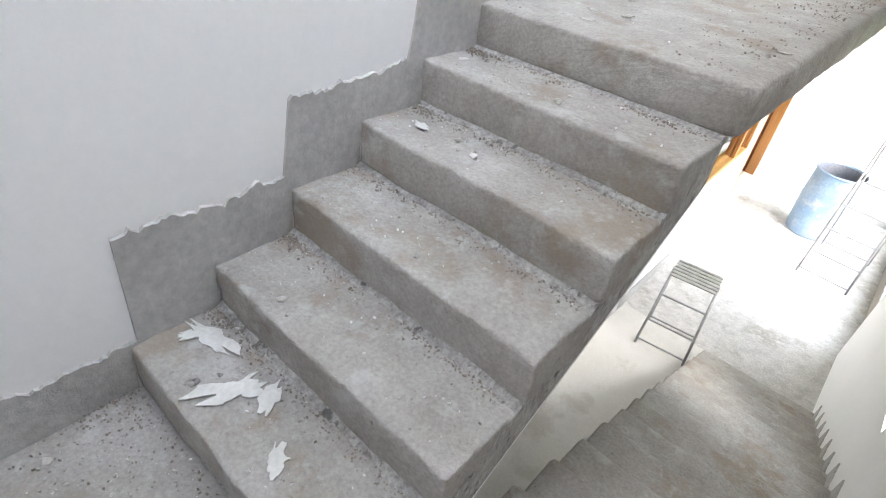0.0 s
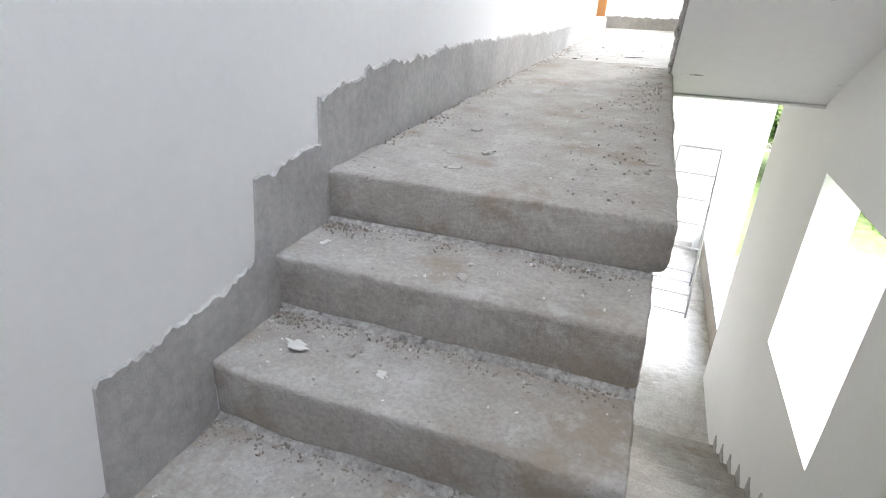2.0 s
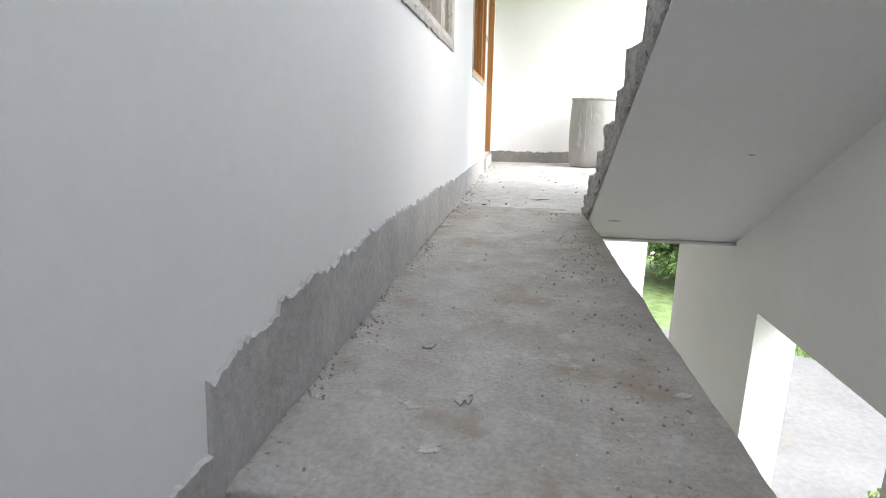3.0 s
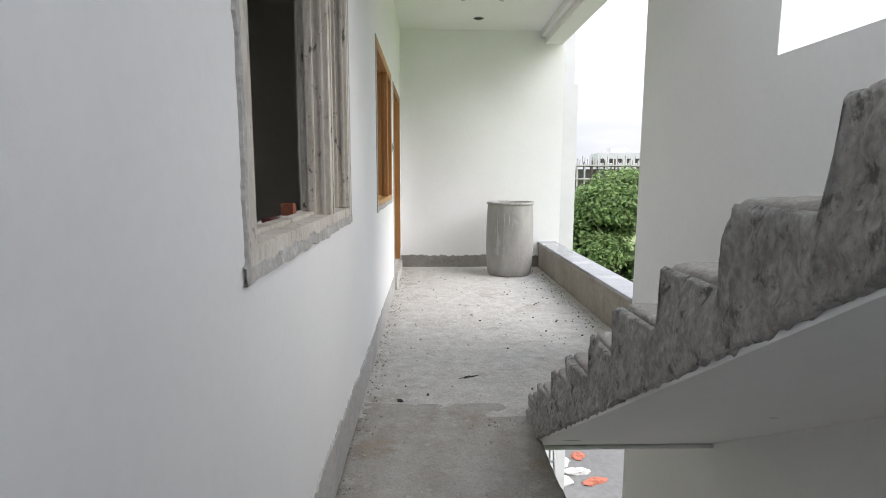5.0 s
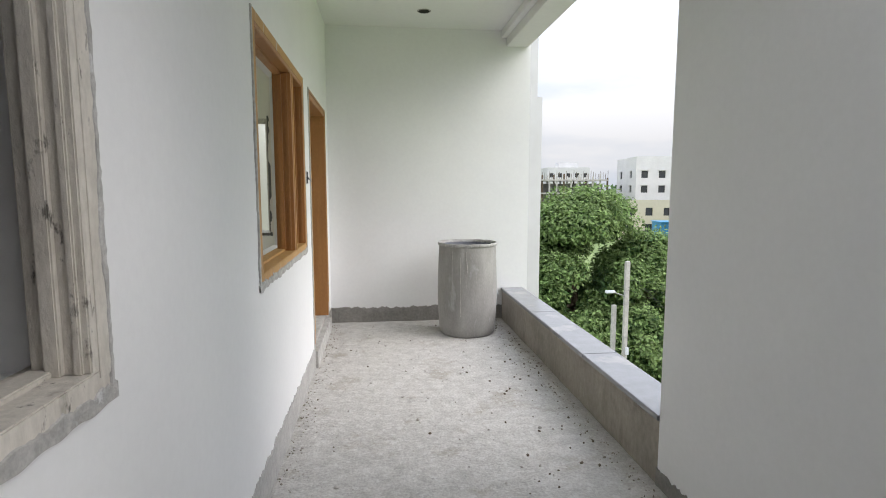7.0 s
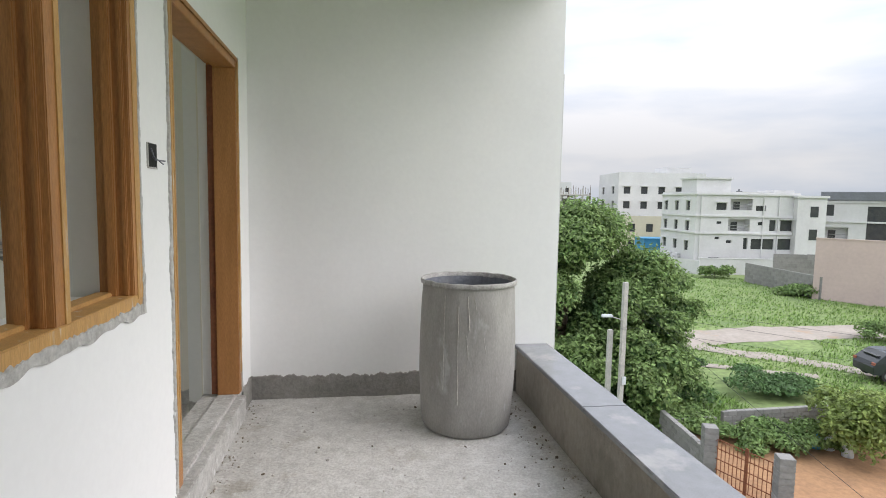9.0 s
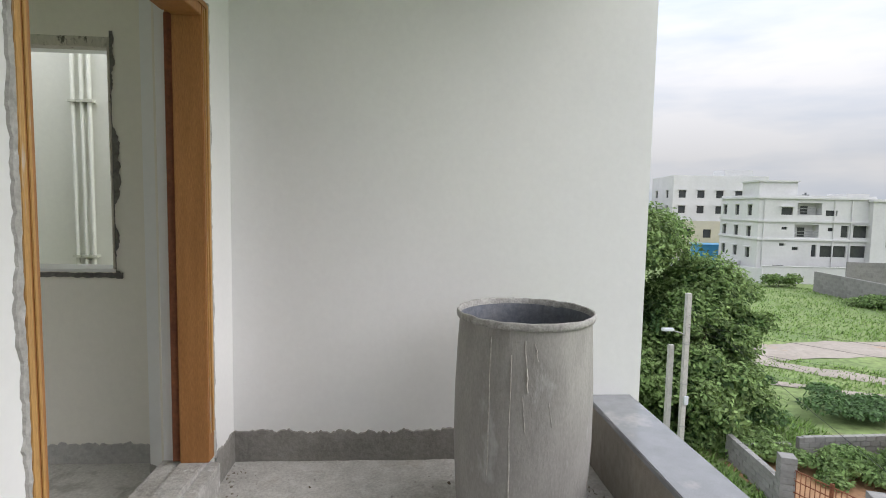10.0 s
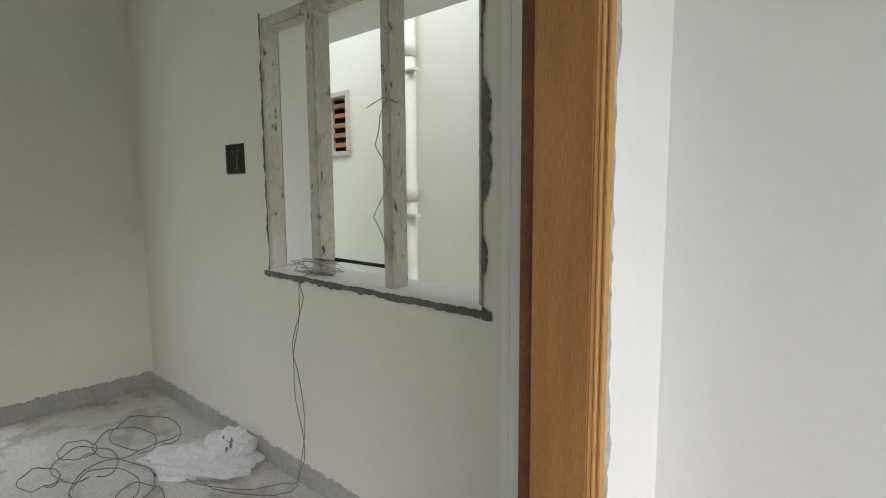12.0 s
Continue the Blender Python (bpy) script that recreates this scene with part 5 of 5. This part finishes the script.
# ---- car ----
car = thing("car", (30.0, 28.1, GROUND - 0.1), "dark grey hatchback parked on the dirt track", "car", turn=-14)
CAR_SIDE = [(-1.95, 0.35), (-2.0, 0.75), (-1.9, 1.0), (-1.75, 1.15), (-1.3, 1.52), (-0.9, 1.58), (0.3, 1.56), (0.95, 1.12), (1.75, 0.98), (1.98, 0.75), (1.95, 0.35)]
bm = bmesh.new()
rings = []
for yy, k in ((-0.85, 0.0), (-0.80, 1.0), (0.80, 1.0), (0.85, 0.0)):
    rings.append([bm.verts.new((x * (1 if k else 0.985), yy * (1 - 0.16 * max(0, z - 0.95)), z if k else min(z, 1.5))) for x, z in CAR_SIDE])
for p, q in zip(rings, rings[1:]):
    for i in range(len(CAR_SIDE)):
        j = (i + 1) % len(CAR_SIDE)
        bm.faces.new([p[i], p[j], q[j], q[i]])
bm.faces.new(rings[0])
bm.faces.new(rings[-1])
part("body", bm, M_CAR, car)
for s in (-1, 1):
    for xa, xb, xc, xd in ((-1.38, -0.55, -0.55, -1.15), (-0.48, 0.62, 0.28, -0.48)):
        bm = bmesh.new()
        vs = [bm.verts.new((x, s * (0.857 - 0.14 * max(0, z - 0.95)), z)) for x, z in ((xa, 1.1), (xb, 1.1), (xc, 1.47), (xd, 1.47))]
        bm.faces.new(vs)
        bm.normal_update()
        bmesh.ops.solidify(bm, geom=bm.faces, thickness=0.02)
        part("side_window", bm, M_GLASSDARK, car)
    for xw in (-1.25, 1.22):
        wh = part("wheel", tube([(xw, s * 0.68, 0.31), (xw, s * 0.87, 0.31)], 0.31, 20), M_TYRE, car)
        part("rim", tube([(xw, s * 0.86, 0.31), (xw, s * 0.885, 0.31)], 0.19, 14), M_STEEL, wh)
    part("tail_lamp", boxes((-1.99, -1.80, min(s * 0.62, s * 0.84), max(s * 0.62, s * 0.84), 0.85, 1.0), bevel=0.02), M_REDBRICK, car)
part("windscreen", boxes((-1.72, -1.35, -0.62, 0.62, 1.30, 1.34)), M_GLASSDARK, car)

# ---- buildings ----
def building(name, loc, turn, w, d, h, front, side, mat, label, bands=(), parapet=0.0, group="far buildings"):
    """A block with recessed windows in its front (along local x, at y = 0) and its left side (x = 0). front, side: rows (a0, a1, z0, z1, kind)."""
    b = thing(name, loc, label, "building", group, turn=turn)
    part("front_wall", cells("y", 0.0, 0.3, (0, w), (-0.5, h), [r[:4] for r in front]), mat, b)
    part("side_wall", cells("x", 0.0, 0.3, (0.3, d), (-0.5, h), [r[:4] for r in side]), mat, b)
    part("rear_wall", boxes((0.3, w, d - 0.3, d, -0.5, h), (w - 0.3, w, 0.3, d - 0.3, -0.5, h)), mat, b)
    part("roof", boxes((0.3, w - 0.3, 0.3, d - 0.3, h - 0.3, h - 0.1)), mat, b)
    for a0, a1, z0, z1, k in front:
        win = part("window", boxes((a0, a1, 0.2 if k != "b" else 1.2, 0.24 if k != "b" else 1.24, z0, z1)), M_GLASSDARK if k != "b" else mat, b)
        if k == "s":
            part("shade", boxes((a0 - 0.15, a1 + 0.15, -0.35, 0.0, z1 + 0.08, z1 + 0.18)), mat, win)
        if k == "b":
            part("inner_wall", boxes((a0 - 0.05, a0, 0.3, 1.2, z0, z1), (a1, a1 + 0.05, 0.3, 1.2, z0, z1), (a0, a1, 0.3, 1.2, z1, z1 + 0.05), (a0, a1, 0.3, 1.2, z0 - 0.05, z0)), mat, win)
            part("balcony_door", boxes(((a0 + a1) / 2 - 0.5, (a0 + a1) / 2 + 0.4, 1.17, 1.2, z0 + 0.05, z0 + (z1 - z0) * 0.75)), M_GLASSDARK, win)
            part("rail", boxes((a0, a1, 0.02, 0.06, z0 + 0.75, z0 + 0.82), (a0, a1, 0.02, 0.06, z0 + 0.35, z0 + 0.40)), M_STEEL, win)
    for a0, a1, z0, z1, k in side:
        win = part("window", boxes((0.2, 0.24, a0, a1, z0, z1)), M_GLASSDARK, b)
        part("shade", boxes((-0.3, 0.0, a0 - 0.12, a1 + 0.12, z1 + 0.08, z1 + 0.16)), mat, win)
    for z in bands:
        part("band", boxes((-0.18, w + 0.05, -0.18, 0.0, z - 0.12, z + 0.12), (-0.18, 0.0, 0.0, d, z - 0.12, z + 0.12)), mat, b)
    if parapet:
        part("parapet", boxes((0, w, 0, 0.15, h, h + parapet), (0, 0.15, 0.15, d, h, h + parapet)), mat, b)
    return b


main_front = [(2.75, 4.15, 7.05, 8.0, "s"), (4.7, 7.7, 7.1, 8.6, "b"), (8.2, 9.6, 7.0, 7.7, ""), (2.9, 3.6, 5.15, 5.5, ""), (4.5, 7.5, 4.2, 5.85, "b"), (8.6, 9.3, 5.05, 5.5, ""),
              (10.2, 11.1, 4.3, 5.8, ""), (11.7, 13.7, 4.3, 5.8, "s"), (2.75, 3.4, 3.05, 3.4, ""), (4.35, 5.1, 2.55, 2.95, ""), (6.75, 7.35, 1.75, 3.3, ""), (7.8, 11.0, 1.75, 3.2, ""),
              (11.5, 13.6, 1.75, 3.25, ""), (2.05, 3.55, 0.05, 0.55, ""), (2.0, 3.6, -0.9 + 0.5, -0.1, ""), (10.0, 10.6, 0.2, 0.5, "")]
bl = building("white_house", (46.5, 71.0, GROUND + 1.5), -8.0, 14.2, 11.0, 9.2, main_front,
              [(a, a + 1.1, z, z + 1.35, "s") for z in (1.3, 4.1, 6.9) for a in (1.9, 5.4, 9.0)], M_FACADE, "white three-storey house with banded storeys and balconies", (6.25, 3.9, 9.2), 0.35)
part("plinth", boxes((0, 14.2, 0, 11, -3.2, -0.5)), M_FACADE, bl)
part("stair_head", boxes((0.6, 5.4, 1.5, 6.0, 9.2, 11.3), (0.4, 5.6, 1.3, 6.2, 11.3, 11.5)), M_FACADE, bl)
part("roof_room", boxes((11.2, 14.0, 1.0, 5.0, 9.2, 9.9)), M_FACADE, bl)
part("wing", boxes((13.4, 17.4, -0.8, 6.0, -2.5, 8.9), (13.2, 17.6, -1.0, 6.2, 8.9, 9.2)), M_FACADE, bl)
for z0 in (-0.2, 3.2, 6.3):
    part("wing_window", boxes((15.2, 16.3, -0.84, -0.79, z0, z0 + 1.45)), M_GLASSDARK, bl)
for i in range(4):
    part("air_conditioner", boxes((-0.45, -0.05, 4.0 + i * 1.3, 4.9 + i * 1.3, 0.1 - 0.3 * (i % 2), 0.7 - 0.3 * (i % 2)), bevel=0.03), M_FACADE, bl)
for xx in (0.6, 9.2, 11.3):
    part("rain_pipe", boxes((xx, xx + 0.12, -0.14, -0.02, -0.5, 9.0)), M_FACADE, bl)
for i, (xx, hh) in enumerate(((9.5, 5.2), (13.5, 3.2))):
    m = thing("antenna_mast", (62 + i * 7, 96 - i * 4, GROUND), "thin steel lattice antenna mast behind the houses", "mast", "antenna masts")
    part("pole", tube([(0, 0, 0), (0, 0, 13.2 - i)], 0.16, 6), M_GREYTRIM, m)
    for k in range(3):
        part("panel", boxes((-0.5 + k * 0.4, -0.25 + k * 0.4, -0.2, 0.1, 10.7 - i, 12.9 - i)), M_GREYTRIM, m)


def grid_windows(w, z_list, n, ww, hh, kind=""):
    return [(w * (i + 0.5) / n - ww / 2, w * (i + 0.5) / n + ww / 2, z, z + hh, kind) for z in z_list for i in range(n)]


b2 = building("apartment_block", (51.9, 104, GROUND), -10, 17, 14, 14.6, grid_windows(17, (2.5, 5.4, 8.3, 11.2), 5, 1.3, 1.4, "s"), grid_windows(14, (2.5, 5.4, 8.3, 11.2), 2, 1.4, 1.4), M_FACADE, "tall white apartment block behind the house", (), 0.8)
part("stair_head", boxes((10, 15, 2, 8, 14.6, 16.6)), M_FACADE, b2)
building("beige_house", (44.0, 93, GROUND), -6, 13, 9, 6.6, grid_windows(13, (1.4, 4.3), 4, 1.3, 1.4), grid_windows(9, (1.4, 4.3), 2, 1.0, 1.2), M_BEIGE, "small flat-roofed beige house behind the tree", (), 0.5)
shed = thing("blue_shed", (46.5, 84, GROUND), "low blue sheet-metal shed between houses", "shed", turn=-8)
part("wall", boxes((0, 4.2, 0, 4, 0, 3.6)), M_BLUESHEET, shed)
part("roof", boxes((-0.2, 4.4, -0.2, 4.2, 3.6, 3.72)), M_BLUESHEET, shed)
b4 = building("villa", (65.5, 73, GROUND), -40, 22, 12, 10.2, [(1.5, 5.0, 1.5, 3.2, "b"), (1.5, 5.0, 4.6, 6.4, "b"), (7.0, 9.6, 3.6, 9.4, ""), (13.5, 14.6, 6.6, 8.4, ""), (16.5, 18.2, 4.6, 5.8, ""), (18.6, 21.2, 5.2, 8.0, "s"), (12.0, 13.2, 3.4, 4.4, ""), (1.6, 3.2, 8.0, 9.6, "")],
              [], M_FACADE, "white modern villa with grey roof trim", (7.2, 10.0), 0.0)
part("grey_trim", boxes((1.5, 11.5, -0.3, 0.2, 10.2, 11.4)), M_GREYTRIM, b4)
part("stair_head", boxes((13.0, 19.0, 2, 8, 10.2, 13.2)), M_FACADE, b4)
part("feature_panel", boxes((10.0, 12.0, -0.08, 0.0, 3.6, 9.2)), M_BEIGE, b4, "patterned beige panel")
wl_ = thing("compound_wall", (46.5, 69.8, GROUND), "white plastered compound wall before the house", "wall", turn=-8)
part("wall", boxes((0, 15.0, -0.12, 0.12, -0.5, 2.0)), M_FACADE, wl_)
part("coping", boxes((-0.05, 15.05, -0.18, 0.18, 2.0, 2.08)), M_FACADE, wl_)
wl_ = thing("compound_wall", (46.5, 69.6, GROUND), "white plastered compound wall running back beside the house", "wall", turn=105)
part("wall", boxes((0, 16.0, -0.12, 0.12, -0.5, 1.7)), M_FACADE, wl_)
block_wall((48.2, 63.0), (46.8, 50.6), 2.2, "long weathered concrete block wall", bw=1.1, bh=0.44)
block_wall((51.5, 62.5), (58.5, 60.5), 3.4, "weathered concrete block wall behind", bw=1.1, bh=0.55)
pk = thing("pink_wall", (46.4, 51.2, GROUND), "plain tall pinkish boundary wall", "wall", turn=-52)
part("wall", boxes((0, 22, 0, 0.25, -1.0, 6.0)), M_PINK, pk)
part("parapet", boxes((-0.05, 22, -0.05, 0.3, 6.0, 6.1)), M_PINK, pk)
# half-built block behind the tree
sk = thing("half_built_block", (28.5, 110.5, GROUND), "grey-brown concrete building frame under construction", "building", turn=-8)
for lv in range(4):
    part("slab", boxes((0, 19.6, 0, 12, 2.6 + lv * 2.7, 2.85 + lv * 2.7)), M_POLE, sk)
for i in range(14):
    for j in range(2):
        part("column", boxes((0.1 + i * 1.48, 0.40 + i * 1.48, 0.2 + j * 11, 0.5 + j * 11, 0.0, 11.0 + (i * 7 % 5) * 0.28)), M_BARK if i % 3 == 1 else M_POLE, sk)
for i in range(40):
    part("rebar", boxes((0.15 + i * 0.497, 0.22 + i * 0.497, 0.3, 0.37, 10.9, 12.0 + (i * 5 % 7) * 0.13)), M_BARK, sk)
for lv in range(3):
    part("infill_wall", boxes((0.3, 19.4, 3.5, 3.7, 2.85 + lv * 2.7, 5.3 + lv * 2.7 - 0.6 * (lv == 2))), M_BLOCK, sk)
fw = building("far_white_block", (45.5, 140, GROUND), -8, 11, 12, 14.0, grid_windows(11, (9.3, 12.0), 5, 1.0, 1.1), [], M_FACADE, "distant white flat-roofed block", (), 0.6)
part("stair_head", boxes((3.5, 8.5, 3, 8, 14.0, 16.0)), M_FACADE, fw)
for i in range(16):
    tree((-20 + i * 13 + 3 * math.sin(i * 5), 150 + 12 * math.sin(i * 3.3), GROUND), 10.5 + 2.5 * math.sin(i * 2.1), 7.5, 60 + i, 1500, 0.8, "distant green tree on the horizon", M_LEAFDARK, low=0.1, group="distant trees")
# lane-side gate seen through the stair openings
rg = thing("red_gate", (5.62, 8.4, GROUND), "red painted slatted steel gate beside the lane", "gate", turn=5)
for i in range(9):
    part("slat", boxes((0, 0.8, -0.02, 0.02, 0.15 + i * 0.16, 0.26 + i * 0.16)), M_REDPAINT, rg)
for xx in (0.0, 0.8):
    part("post", boxes((xx - 0.05, xx + 0.05, -0.05, 0.05, 0, 1.62)), M_REDPAINT, rg)
# broken paving on the lane
rng = random.Random(9)
for px, py, w, d, m, lb in ((4.6, 15.8, 0.7, 0.5, M_POLE, "broken grey paving slab on the lane"), (5.2, 16.1, 0.5, 0.45, M_REDBRICK, "heap of broken red brick on the lane"),
                            (5.3, 14.7, 0.8, 0.35, M_REDBRICK, "broken red brick paving on the lane"), (4.4, 14.8, 0.6, 0.5, M_POLE, "broken grey paving slab on the lane"), (4.9, 15.2, 0.9, 0.3, M_POLE, "broken grey paving slab on the lane")):
    bm = crumpled(w, d, 0.16, px)
    ob = tagged(part("broken_slab", bm, m), lb, "rubble", "broken slabs")
    ob.matrix_world = pose(px, py, GROUND - 0.06 + ground_height(px, py), 0, 0, rng.uniform(0, 90))
# the plots outside lie half a degree off the house's own axes
PLOT = Matrix.Translation((0.75, 3.9, 0)) @ Matrix.Rotation(radians(0.57), 4, "Z") @ Matrix.Translation((-0.75, -3.9, 0))
for ob in list(bpy.data.objects):
    if ob not in HOUSE_THINGS and ob.parent is None:
        ob.matrix_basis = PLOT @ ob.matrix_basis
